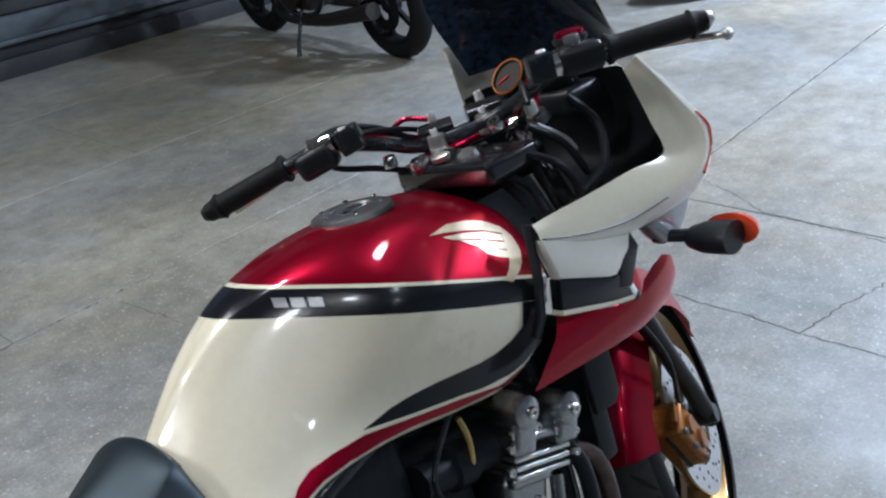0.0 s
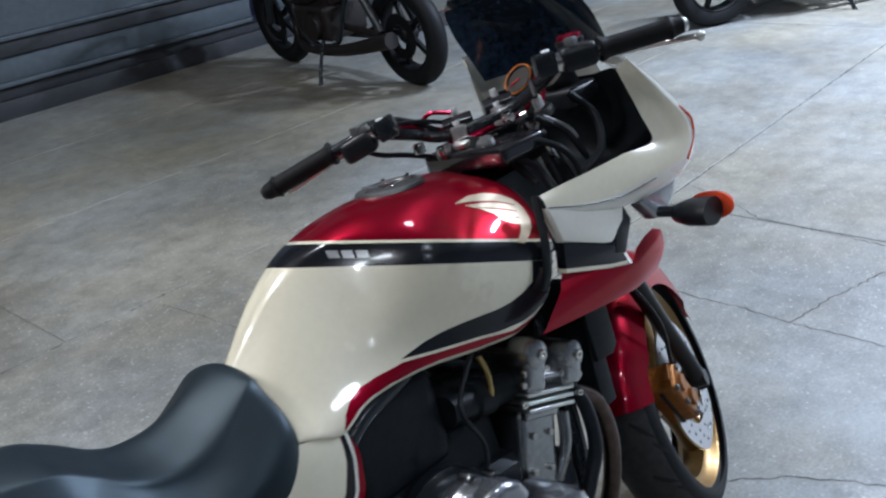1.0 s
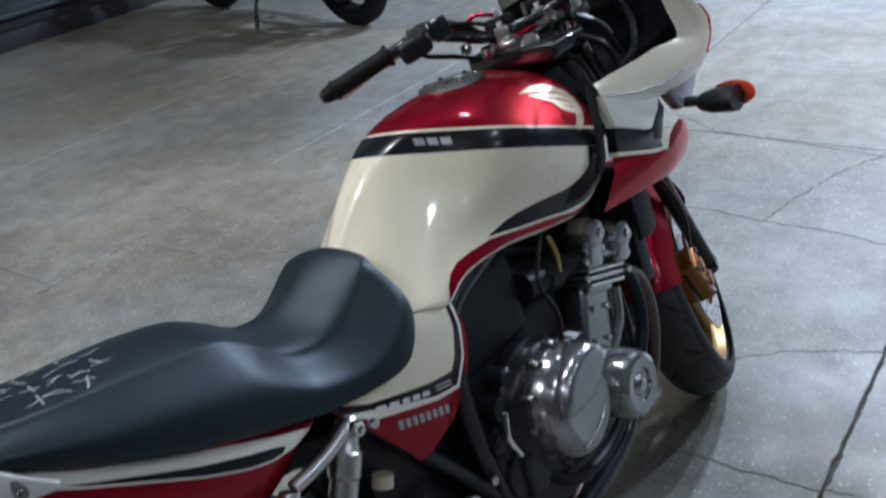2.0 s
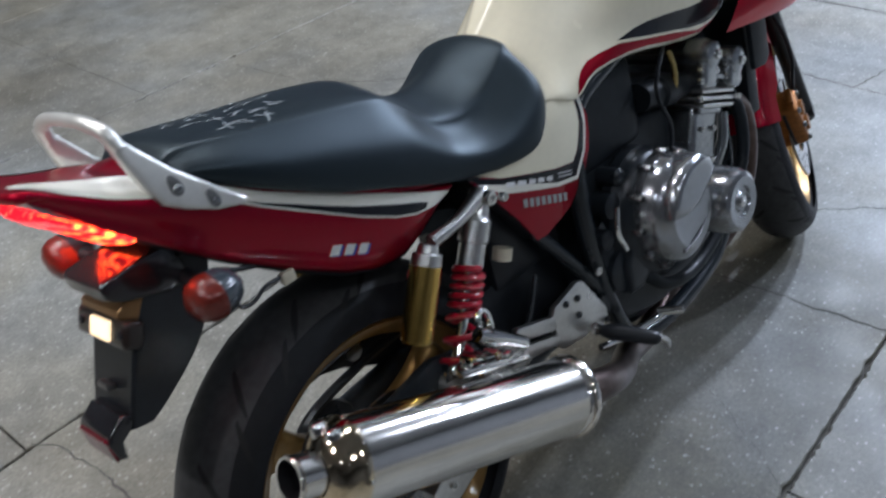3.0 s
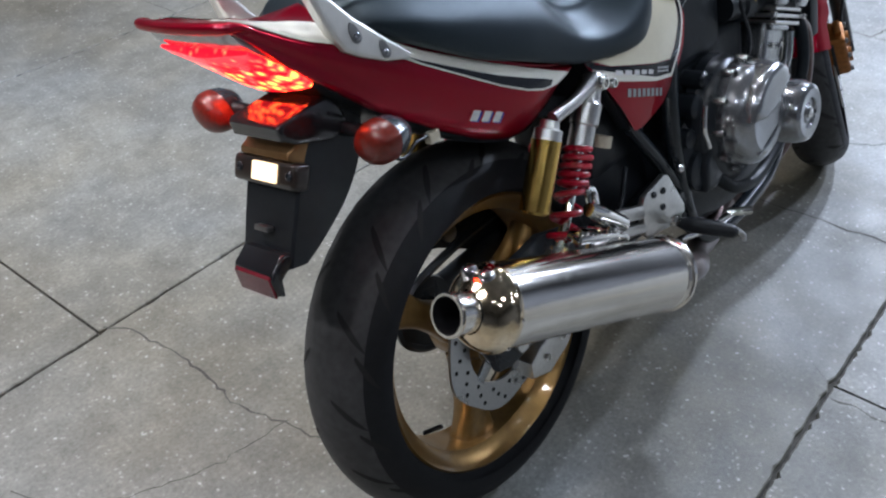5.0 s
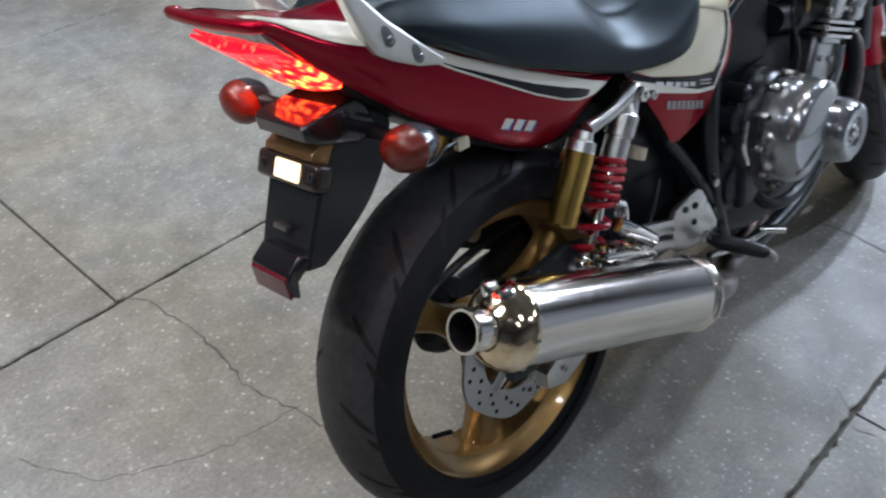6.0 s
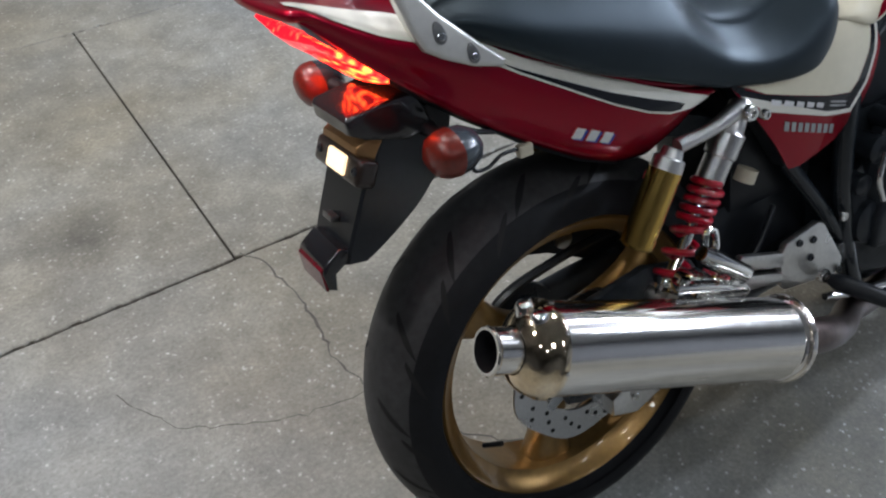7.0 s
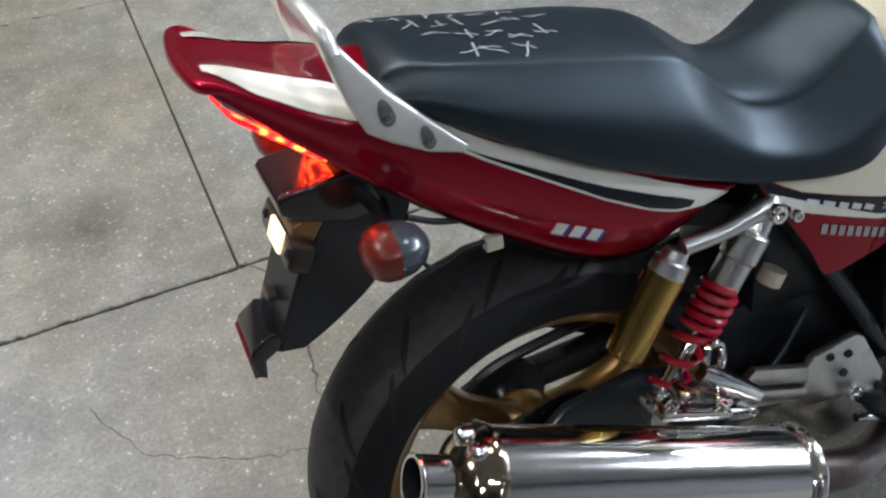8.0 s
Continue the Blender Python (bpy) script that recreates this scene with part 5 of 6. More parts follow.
for p, r, h in (((1.108, -.052, 1.0), .010, .022), ((1.150, -.084, .985), .019, .016), ((1.023, -.044, .968), .017, .014), ((.998, .036, .968), .018, .014)):
    b = lathe([(0, .0001), (0, r), (h * .7, r), (h, r * .8), (h, .0001)], 18, "z")
    b.transform(along(Vector(p), Vector(p) + UP))
    part("yoke_nut", b, DULLGREY, bike, "dull steel yoke nut")
for pts, r in (([(1.10, -.10, .99), (1.14, -.125, .95), (1.17, -.135, .89)], .006), ([(1.05, -.06, .96), (1.09, -.10, .93), (1.10, -.12, .86)], .005), ([(1.02, -.03, .95), (1.05, -.06, .93), (1.06, -.10, .88)], .008)):
    part("wiring", tube(pts, r, 16, 8), PLASTIC, bike, "wires and hoses behind the fairing")
part("ignition_lock", tube([(1.02, -.012, .955), (1.03, -.014, .985)], .02, 2, 18), CHROME, bike)
for pts in ([(1.07, -.14, 1.03), (1.10, -.11, 1.055), (1.15, -.06, 1.03), (1.16, .0, .96)], [(.89, .08, 1.05), (.95, .055, 1.045), (1.05, .05, 1.01), (1.12, .03, .95)], [(.88, .09, 1.045), (.97, .085, 1.035), (1.06, .06, .99), (1.12, .0, .92)]):
    part("cable", tube(pts, .0045, 30, 8), REDANOD if pts[0][1] > .08 else PLASTIC, bike, "red sheathed cable" if pts[0][1] > .08 else "black control cable")
part("cable", tube([(1.09, -.17, 1.075), (1.125, -.13, 1.09), (1.15, -.09, 1.06), (1.14, -.05, 1.0)], .005, 30, 8), REDANOD, bike, "red sheathed cable")

# small fittings round the top yoke
for p, q, r, h, m in (((.958, .058, .985), (.958, .058, 1.1), .011, .018, CHROME), ((.975, .02, .975), (.94, .02, 1.1), .0085, .014, CHROME), ((1.012, .0, .978), (.99, 0, 1.1), .020, .010, ALU), ((1.072, -.066, 1.000), (1.03, -.08, 1.1), .013, .014, CHROME),
                      ((1.128, -.092, 1.004), (1.09, -.11, 1.1), .010, .020, BRIGHT), ((.905, .088, 1.052), (.90, .08, 1.2), .0065, .010, BRIGHT), ((.935, .082, 1.045), (.93, .08, 1.2), .006, .010, BRASSY), ((1.105, -.225, 1.098), (1.10, -.22, 1.3), .0065, .008, BRIGHT)):
    part("yoke_fitting", bolt(p, q, r, h), m, bike, "bright fitting on the top yoke")
for pts, r, m in (([(.86, .10, 1.03), (.90, .10, 1.005), (.955, .085, .985), (1.01, .06, .955), (1.05, .03, .90)], .005, PLASTIC), ([(.852, .115, 1.045), (.90, .105, 1.062), (.955, .088, 1.052), (1.0, .060, 1.02), (1.05, .04, .96)], .0055, PLASTIC),
                  ([(.985, .075, 1.03), (1.0, .05, 1.045), (1.03, .03, 1.035)], .004, REDANOD), ([(1.108, -.152, 1.088), (1.135, -.118, 1.078), (1.142, -.10, 1.040), (1.135, -.09, 1.005)], .0065, REDANOD), ([(1.12, -.10, .985), (1.15, -.12, .955), (1.165, -.125, .93)], .0055, LABELG),
                  ([(1.06, -.10, .965), (1.10, -.14, .93), (1.12, -.15, .88), (1.10, -.15, .84)], .0065, PLASTIC), ([(1.0, -.07, .955), (1.05, -.11, .92), (1.06, -.13, .87)], .006, PLASTIC), ([(1.18, -.12, 1.01), (1.20, -.15, .96), (1.18, -.16, .90), (1.12, -.15, .87)], .0075, PLASTIC)):
    part("cable", tube(pts, r, 28, 8), m, bike, "sheathed cable behind the yoke")
part("yoke_cover", block(.985, 1.10, -.115, .09, .935, .972, .012, None, 3), GLOSSPLASTIC, bike, "glossy black cover on the top yoke")
for sd in (-1, 1):
    part("clamp_cap", tube([tuple(CL[0 if sd > 0 else 1] + Vector((-.022, .016, .004))), tuple(CL[0 if sd > 0 else 1] + Vector((.022, -.016, .006)))], .014, 2, 14), GLOSSPLASTIC, bar)

# ---- half fairing
for sd in (-1, 1):
    K = [
        [(1.245, -.185, 1.025), (1.275, -.190, .935), (1.285, -.195, .878), (1.19, -.197, .884), (1.09, -.196, .886), (1.02, -.192, .888), (.962, -.188, .888)],
        [(1.255, -.196, 1.034), (1.305, -.200, .945), (1.335, -.204, .872), (1.25, -.208, .850), (1.11, -.203, .856), (1.03, -.199, .866), (.962, -.194, .877)],
        [(1.262, -.200, 1.042), (1.335, -.207, .965), (1.398, -.211, .880), (1.345, -.216, .818), (1.16, -.207, .818), (1.05, -.203, .834), (.962, -.196, .862)],
        [(1.33, -.135, 1.035), (1.41, -.15, .955), (1.45, -.155, .86), (1.36, -.185, .79), (1.20, -.198, .792), (1.06, -.195, .820), (.965, -.19, .855)],
        [(1.42, -.02, 1.03), (1.50, -.03, .95), (1.54, -.03, .86), (1.50, -.04, .76), (1.28, -.16, .775), (1.08, -.182, .812), (.97, -.18, .848)]]
    if sd > 0:
        K = [[(k[0][0] + .012, k[0][1], k[0][2] + .065)] + k[1:] for k in K]
    K = [[(x, y * -sd, z) for x, y, z in k] for k in K]
    skin = key_surface(K, 40, 24)
    b = grid([r[10:] for r in skin])
    bmesh.ops.solidify(b, geom=b.faces[:], thickness=.004)
    fairing = part("fairing", b, WHITE, bike, "pearl white half fairing")
    # inner flange: ivory instead of white puts its shade into the colour
    b = grid([r[:11] for r in skin])
    bmesh.ops.solidify(b, geom=b.faces[:], thickness=.004)
    part("fairing_flange", b, CREAM, fairing, "inner flange of the fairing, its shade painted in ivory")
    # orange-red reflection on the outer edge, modelled as a thin coloured tube
    part("edge_reflection", tube([(x, y * -sd, z) for x, y, z in ((1.372, -.2100, .918), (1.394, -.2125, .893), (1.399, -.2130, .877), (1.388, -.2145, .850), (1.350, -.2175, .820))], .0024, 20, 8), SIGAMBER, fairing, "thin red reflection drawn along the fairing edge")
    # inner black liner
    K2 = [
        [(1.262, -.18, 1.01), (1.29, -.186, .935), (1.295, -.188, .880), (1.19, -.188, .872), (1.08, -.180, .868), (1.0, -.165, .86)],
        [(1.31, -.13, 1.02), (1.35, -.15, .94), (1.34, -.15, .85), (1.22, -.14, .82), (1.12, -.13, .80), (1.03, -.11, .78)],
        [(1.42, -.0, 1.0), (1.45, -.0, .93), (1.42, -.0, .84), (1.32, -.0, .78), (1.25, -.0, .76), (1.18, -.0, .76)]]
    part("inner_panel", grid(key_surface([[(x, y * -sd, z) for x, y, z in k] for k in K2], 24, 14)), INNERBLACK, fairing, "black inner fairing panel")

    def cowl(outline, y0, y1, mat, label, name="side_cowl", bev=.004):
        b = slab(outline, min(y0 * -sd, y1 * -sd), max(y0 * -sd, y1 * -sd), bev)
        for v in b.verts:
            v.co.y -= -sd * (-.10) * max(0, v.co.x - 1.05) ** 1.5
        return part(name, b, mat, fairing, label)
    cowl([(.960, .866), (1.02, .845), (1.084, .822), (1.16, .805), (1.145, .775), (1.10, .752), (1.082, .756), (.978, .800)], -.178, -.2005, WHITE, "white side cowl", bev=.006)
    cowl([(.978, .800), (1.082, .756), (1.12, .748), (1.13, .705), (1.081, .718), (.968, .757)], -.176, -.1985, BLACK, "black cowl band")
    cowl([(.968, .757), (1.081, .718), (1.13, .705), (1.131, .699), (1.08, .711), (.966, .750)], -.176, -.1990, CREAM, "cream pinstripe", "pinstripe", .001)
    # its outer skin swells and falls back to the lower edge
    low_out = [(.966, .750), (1.08, .711), (1.131, .699), (1.16, .716), (1.20, .722), (1.245, .722), (1.275, .708), (1.268, .678), (1.229, .648), (1.14, .646), (1.053, .658), (.96, .672), (.866, .686), (.90, .708), (.94, .728)]
    swell = key_surface([[(x, -(.176 + .034 * math.sin(math.pi * u * .75) - .012 * u * u - .9 * max(0, x - 1.10) ** 2), .765 - .125 * u - .02 * (x - 1.0)) for x in (.84, .92, 1.0, 1.08, 1.16, 1.24, 1.30)] for u in (0, .2, .4, .6, .8, 1.0)], 30, 20)
    part("lower_skin", decal(bvh_of(swell), low_out, sd, .0, .014), RED, fairing, "candy red lower cowl")
    part("seam", tube([(x, y * -sd, z) for x, y, z in ((.966, -.1970, .865), (1.04, -.2037, .842), (1.10, -.2075, .828), (1.16, -.2107, .820), (1.24, -.2165, .820))], .0011, 24, 6), PLASTIC, fairing)
    b = slab([(.957, .890), (.963, .888), (.956, .806), (.943, .760), (.922, .736), (.917, .740), (.937, .764), (.950, .806)], min(.172 * sd, .189 * sd), max(.172 * sd, .189 * sd), .004)
    part("edge_strip", b, INNERBLACK, fairing, "black edge strip behind the tank")
    # headlamp flank and vent
    cowl([(1.10, .80), (1.15, .81), (1.17, .77), (1.13, .72), (1.10, .73), (1.115, .765)], -.19, -.20, PLASTIC, "black vent")
    b = slab([(1.205, .785), (1.225, .806), (1.31, .812), (1.335, .800), (1.315, .768), (1.275, .742), (1.240, .742), (1.222, .762)], min(-.165 * -sd, -.200 * -sd), max(-.165 * -sd, -.200 * -sd), .012, seg=4)
    part("headlamp_flank", b, CLEARLENS, fairing, "clear headlamp flank")
    # front turn signal
    c = Vector((1.275, sd * .268, .740))
    rows = []
    for yy, s in ((-.058, .35), (-.045, .7), (-.02, .95), (.012, 1.0), (.026, .98)):
        rows.append([c + Vector((.034 * s * math.cos(a), sd * yy, .026 * s * math.sin(a))) for a in (2 * math.pi * k / 24 for k in range(24))])
    sig = part("turn_signal", grid(rows, True, True), PLASTIC, bike, "black turn signal with an orange lens")
    rows = []
    for dx, s in ((.012, 1.0), (.02, .95), (.030, .8), (.036, .4)):
        rows.append([c + Vector((.02 + dx, sd * .004 + .046 * s * math.cos(a), .027 * s * math.sin(a))) for a in (2 * math.pi * k / 24 for k in range(24))])
    part("lens", grid(rows, True, True), SIGAMBER, sig, "orange lens")
    part("stalk", tube([(1.270, sd * .225, .745), (1.235, sd * .175, .757)], [.011, .010], 2, 12), PLASTIC, sig)
# windscreen
YS = (-.2, -.13, -.06, 0, .06, .13, .2)
K = [[(1.275 + .15 * (1 - (y / .2) ** 2), y * .82, 1.048) for y in YS],
     [(1.255 + .13 * (1 - (y / .2) ** 2), y * .84, 1.10) for y in YS],
     [(1.23 + .11 * (1 - (y / .2) ** 2), y * .84, 1.15) for y in YS],
     [(1.20 + .09 * (1 - (y / .2) ** 2), y * .74, 1.20) for y in YS],
     [(1.18 + .08 * (1 - (y / .2) ** 2), y * .55, 1.225) for y in YS]]
b = grid(key_surface(K, 30, 14))
bmesh.ops.solidify(b, geom=b.faces[:], thickness=.003)
part("windscreen", b, SCREEN, bike, "dark smoked windscreen")
# radiator
part("radiator", block(1.02, 1.06, -.150, .150, .46, .70, .006), INNERBLACK, bike, "black radiator")
for sd in (-1, 1):
    part("radiator_shroud", slab([(1.0, .705), (1.062, .725), (1.066, .575), (1.050, .560), (1.005, .565)], min(sd * .166, sd * .178), max(sd * .166, sd * .178), .004), INNERBLACK, bike, "black radiator side panel")


# ---------------------------------------------------------------- the hall
def concrete(name, base, cracks=True):
    """Worn power-floated concrete: pale aggregate chips, dark blotches, broad stains, shade painted in beside the bike.
    """
    m = bpy.data.materials.new(name)
    m.use_nodes = True
    nt = m.node_tree
    b = nt.nodes["Principled BSDF"]
    N = nt.nodes.new
    geo = N("ShaderNodeNewGeometry")
    pos = geo.outputs["Position"]

    def noise_tex(scale, detail, rough=.6):
        n = N("ShaderNodeTexNoise")
        n.inputs["Scale"].default_value, n.inputs["Detail"].default_value, n.inputs["Roughness"].default_value = scale, detail, rough
        nt.links.new(pos, n.inputs["Vector"])
        return n.outputs[0]

    def mapped(sock, a, c, lo, hi):
        r = N("ShaderNodeMapRange")
        for i, v in enumerate((a, c, lo, hi)):
            r.inputs[i + 1].default_value = v
        nt.links.new(sock, r.inputs[0])
        return r.outputs[0]

    def times(a, c):
        r = N("ShaderNodeMath")
        r.operation = "MULTIPLY"
        nt.links.new(a, r.inputs[0])
        nt.links.new(c, r.inputs[1])
        return r.outputs[0]

    broad = mapped(noise_tex(.9, 6, .55), .3, .7, .68, 1.22)
    mid = mapped(noise_tex(9, 6, .7), .3, .7, .71, 1.22)
    fine = mapped(noise_tex(110, 4, .7), .3, .7, .74, 1.22)
    vo = N("ShaderNodeTexVoronoi")
    vo.inputs["Scale"].default_value = 66
    vo.inputs["Randomness"].default_value = 1
    wob = N("ShaderNodeTexNoise")
    wob.inputs["Scale"].default_value, wob.inputs["Detail"].default_value = 160, 3
    nt.links.new(pos, wob.inputs["Vector"])
    shift = N("ShaderNodeVectorMath")
    shift.operation = "MULTIPLY_ADD"
    nt.links.new(wob.outputs["Color"], shift.inputs[0])
    shift.inputs[1].default_value = (.011, .011, .011)
    nt.links.new(pos, shift.inputs[2])
    nt.links.new(shift.outputs[0], vo.inputs["Vector"])
    chip = mapped(vo.outputs["Distance"], .10, .30, .9, 0.0)
    sel = times(mapped(noise_tex(36, 4), .44, .62, 0.0, 1.0), mapped(noise_tex(220, 3), .34, .54, 0.0, 1.0))
    chips = times(chip, sel)
    vo2 = N("ShaderNodeTexVoronoi")
    vo2.inputs["Scale"].default_value = 30
    nt.links.new(pos, vo2.inputs["Vector"])
    pit = mapped(vo2.outputs["Distance"], .02, .07, .55, 1.0)
    val = times(times(broad, mid), times(fine, pit))
    tint = N("ShaderNodeMix")
    tint.data_type = "RGBA"
    tint.inputs[6].default_value = (base[0] * 1.05, base[1] * 1.0, base[2] * .86, 1)
    tint.inputs[7].default_value = (base[0] * .95, base[1] * 1.0, base[2] * 1.03, 1)
    nt.links.new(mapped(noise_tex(.7, 4), .4, .6, 0, 1), tint.inputs[0])
    sc = N("ShaderNodeVectorMath")
    sc.operation = "SCALE"
    nt.links.new(tint.outputs[2], sc.inputs[0])
    nt.links.new(val, sc.inputs["Scale"])
    # floor stains; those with negative y also paint the shade right of the bike
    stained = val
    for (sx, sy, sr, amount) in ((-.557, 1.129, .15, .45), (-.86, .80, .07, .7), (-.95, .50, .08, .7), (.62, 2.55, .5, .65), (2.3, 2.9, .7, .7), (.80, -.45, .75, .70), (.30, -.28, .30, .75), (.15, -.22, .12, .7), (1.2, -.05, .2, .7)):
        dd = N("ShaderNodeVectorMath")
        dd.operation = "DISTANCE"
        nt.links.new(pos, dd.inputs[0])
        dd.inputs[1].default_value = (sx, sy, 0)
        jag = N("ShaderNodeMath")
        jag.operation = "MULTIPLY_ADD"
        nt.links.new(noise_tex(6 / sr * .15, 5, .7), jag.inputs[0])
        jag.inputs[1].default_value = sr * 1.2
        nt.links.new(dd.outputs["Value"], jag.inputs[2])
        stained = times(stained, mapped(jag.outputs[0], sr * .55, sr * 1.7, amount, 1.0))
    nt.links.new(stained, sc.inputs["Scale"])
    # trodden brown dirt by the wall's foot and in front of the exhaust, there with shade painted in
    dirt_shade = None
    for (sx, sy, sr, amount) in ((2.3, 4.1, 1.7, .85), (.42, -.26, .40, .9), (1.05, -.35, .35, .8), (1.25, -.02, .22, .9), (-.9, 1.9, .8, .45)):
        dd = N("ShaderNodeVectorMath")
        dd.operation = "DISTANCE"
        nt.links.new(pos, dd.inputs[0])
        dd.inputs[1].default_value = (sx, sy, 0)
        jag = N("ShaderNodeMath")
        jag.operation = "MULTIPLY_ADD"
        nt.links.new(noise_tex(1.6 / sr, 6, .65), jag.inputs[0])
        jag.inputs[1].default_value = sr * 1.3
        nt.links.new(dd.outputs["Value"], jag.inputs[2])
        patch = mapped(jag.outputs[0], sr * .7, sr * 1.8, amount, 0.0)
        if dirt_shade is None:
            dirt_shade = patch
        else:
            mx = N("ShaderNodeMath")
            mx.operation = "MAXIMUM"
            nt.links.new(dirt_shade, mx.inputs[0])
            nt.links.new(patch, mx.inputs[1])
            dirt_shade = mx.outputs[0]
    dirt_shade_mix = N("ShaderNodeMix")
    dirt_shade_mix.data_type = "RGBA"
    nt.links.new(dirt_shade, dirt_shade_mix.inputs[0])
    dirt_shade_mix.inputs[6].default_value = (1, 1, 1, 1)
    dirt_shade_mix.inputs[7].default_value = (.74, .67, .50, 1)
    dirt_shaded = N("ShaderNodeVectorMath")
    dirt_shaded.operation = "MULTIPLY"
    nt.links.new(sc.outputs[0], dirt_shaded.inputs[0])
    nt.links.new(dirt_shade_mix.outputs[2], dirt_shaded.inputs[1])
    chipmix = N("ShaderNodeMix")
    chipmix.data_type = "RGBA"
    nt.links.new(chips, chipmix.inputs[0])
    nt.links.new(dirt_shaded.outputs[0], chipmix.inputs[6])
    chipmix.inputs[7].default_value = (.52, .52, .49, 1)
    nt.links.new(chipmix.outputs[2], b.inputs["Base Color"])
    rr = mapped(noise_tex(5, 5), .3, .7, .38, .62)
    nt.links.new(rr, b.inputs["Roughness"])
    b.inputs["Specular IOR Level"].default_value = .45
    bp = N("ShaderNodeBump")
    bp.inputs["Strength"].default_value, bp.inputs["Distance"].default_value = .25, .002
    nt.links.new(noise_tex(160, 4), bp.inputs["Height"])
    nt.links.new(bp.outputs[0], b.inputs["Normal"])
    return m


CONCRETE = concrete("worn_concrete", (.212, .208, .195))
JOINT = material("joint_dirt", (.080, .075, .066), .9, vary=.4, scale=60)
WALLGREY = material("grey_steel_shutter", (.065, .08, .092), .5, .3, vary=.2, scale=6)
WALLDARK = material("dark_kerb_paint", (.020, .022, .026), .6, vary=.3, scale=10)
PALEWALL = material("grey_wall_paint", (.12, .125, .135), .7, vary=.1, scale=2)
CEIL = material("grey_ceiling", (.24, .25, .27), .8, vary=.3, scale=3)

floor = tagged(part("floor", block(-9, 12, -6, 5.9, -.12, -.012, 0), JOINT, None, smooth=False), "worn grey concrete floor with saw-cut joints", "floor", kind="structure")


def row_y(k, x):
    return {0: -6.0, 1: -2.95 + .03 * x, 2: -1.68 + .03 * x, 3: -.418 + .032 * x, 4: .868 + .040 * x, 5: 2.14 + .03 * x, 6: 3.40 + .03 * x, 7: 4.65 + .03 * x, 8: 5.9}[k]


JOINTS = {0: [-3, 3], 1: [-2.6, .4, 3.6], 2: [-2.6, .555, 3.7], 3: [-3.5, 2.9, 6.1], 4: [-3.4, -.262, 2.9, 6.0], 5: [-2.2, .93, 4.1, 7.2], 6: [-1.0, 2.2, 5.4], 7: [-2, 1.2, 4.4, 7.5]}
for k in range(8):
    gap = .0030 if k < 5 else .0012
    xs = [-9] + JOINTS[k] + [12]
    for a, c in zip(xs, xs[1:]):
        b = bmesh.new()
        n = 260
        rows = []
        q = random.Random(int(100 * a) + k)
        for i in range(n + 1):
            f = i / n
            rows_x = []
            wob = {e: g * (abs(q.gauss(0, .0022)) + (q.uniform(.002, .008) if q.random() < .10 else 0)) for e, g in ((0, 1), (1, -1))}
            for edge, ins, z in ((0, gap, -.03), (0, gap, -.0025), (0, gap + .0025, 0), (1, -gap - .0025, 0), (1, -gap, -.0025), (1, -gap, -.03)):
                y0, y1 = row_y(k, a + (c - a) * f), row_y(k + 1, a + (c - a) * f)
                x = (a + gap) + (c - a - 2 * gap) * f
                y = (y0 if edge == 0 else y1) + ins + wob[edge] * (.8 if z < 0 else 1.0) - (.0012 if edge == 0 else -.0012)
                x -= .028 * (y - .87) if abs(x) < 8 else 0
                rows_x.append((x, y, z))
            rows.append(rows_x)
        grid(rows, False, False, b)
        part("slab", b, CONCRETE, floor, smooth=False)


def crack(points, width, seed, name="crack"):
    """A wandering crack: a thin dark seam of uneven width."""
    r = random.Random(seed)
    pts = []
    for (x0, y0), (x1, y1) in zip(points, points[1:]):
        n = max(3, int(math.hypot(x1 - x0, y1 - y0) / .018))
        for i in range(n):
            t = i / n
            pts.append((x0 + (x1 - x0) * t + r.gauss(0, .0035), y0 + (y1 - y0) * t + r.gauss(0, .0035)))
    pts.append(points[-1])
    b = bmesh.new()
    prev = None
    for i, (x, y) in enumerate(pts):
        a, c = pts[max(0, i - 1)], pts[min(len(pts) - 1, i + 1)]
        d = Vector((c[0] - a[0], c[1] - a[1])).normalized()
        w = width * r.uniform(.3, 1.0) * .5
        pair = [b.verts.new((x - d.y * w, y + d.x * w, .0006)), b.verts.new((x + d.y * w, y - d.x * w, .0006))]
        if prev:
            b.faces.new((prev[0], prev[1], pair[1], pair[0]))
        prev = pair
    return part(name, b, JOINT, floor, smooth=False)


crack([(-.25, .862), (-.213, .833), (-.20, .73), (-.192, .64), (-.192, .585), (-.20, .53), (-.208, .485), (-.198, .425), (-.175, .36), (-.166, .299), (-.12, .22), (-.02, .12), (.1, .02)], .0070, 1)
crack([(-.175, .36), (-.244, .368), (-.29, .374), (-.363, .387), (-.447, .428), (-.528, .477), (-.60, .61)], .0030, 2)
crack([(1.06, .10), (1.104, .013), (1.116, -.072), (1.12, -.17), (1.129, -.30), (1.14, -.372), (1.16, -.50), (1.20, -.68)], .007, 3)
crack([(.553, -.415), (.559, -.456), (.557, -.508), (.565, -.62), (.60, -.8)], .003, 4)
crack([(2.26, .60), (2.258, .512), (2.26, .392), (2.262, .278), (2.25, .146), (2.395, .123), (2.522, .088), (2.708, .04), (2.9, -.06)], .008, 5)
crack([(2.25, .146), (2.259, .015), (2.253, -.127), (2.2, -.38)], .007, 6)
crack([(3.1, .95), (3.011, .724), (2.923, .587), (2.909, .385), (2.892, .107), (2.85, -.3)], .007, 7)
crack([(1.45, .02), (1.507, -.058), (1.602, -.178), (1.676, -.338), (1.7, -.6)], .006, 8)
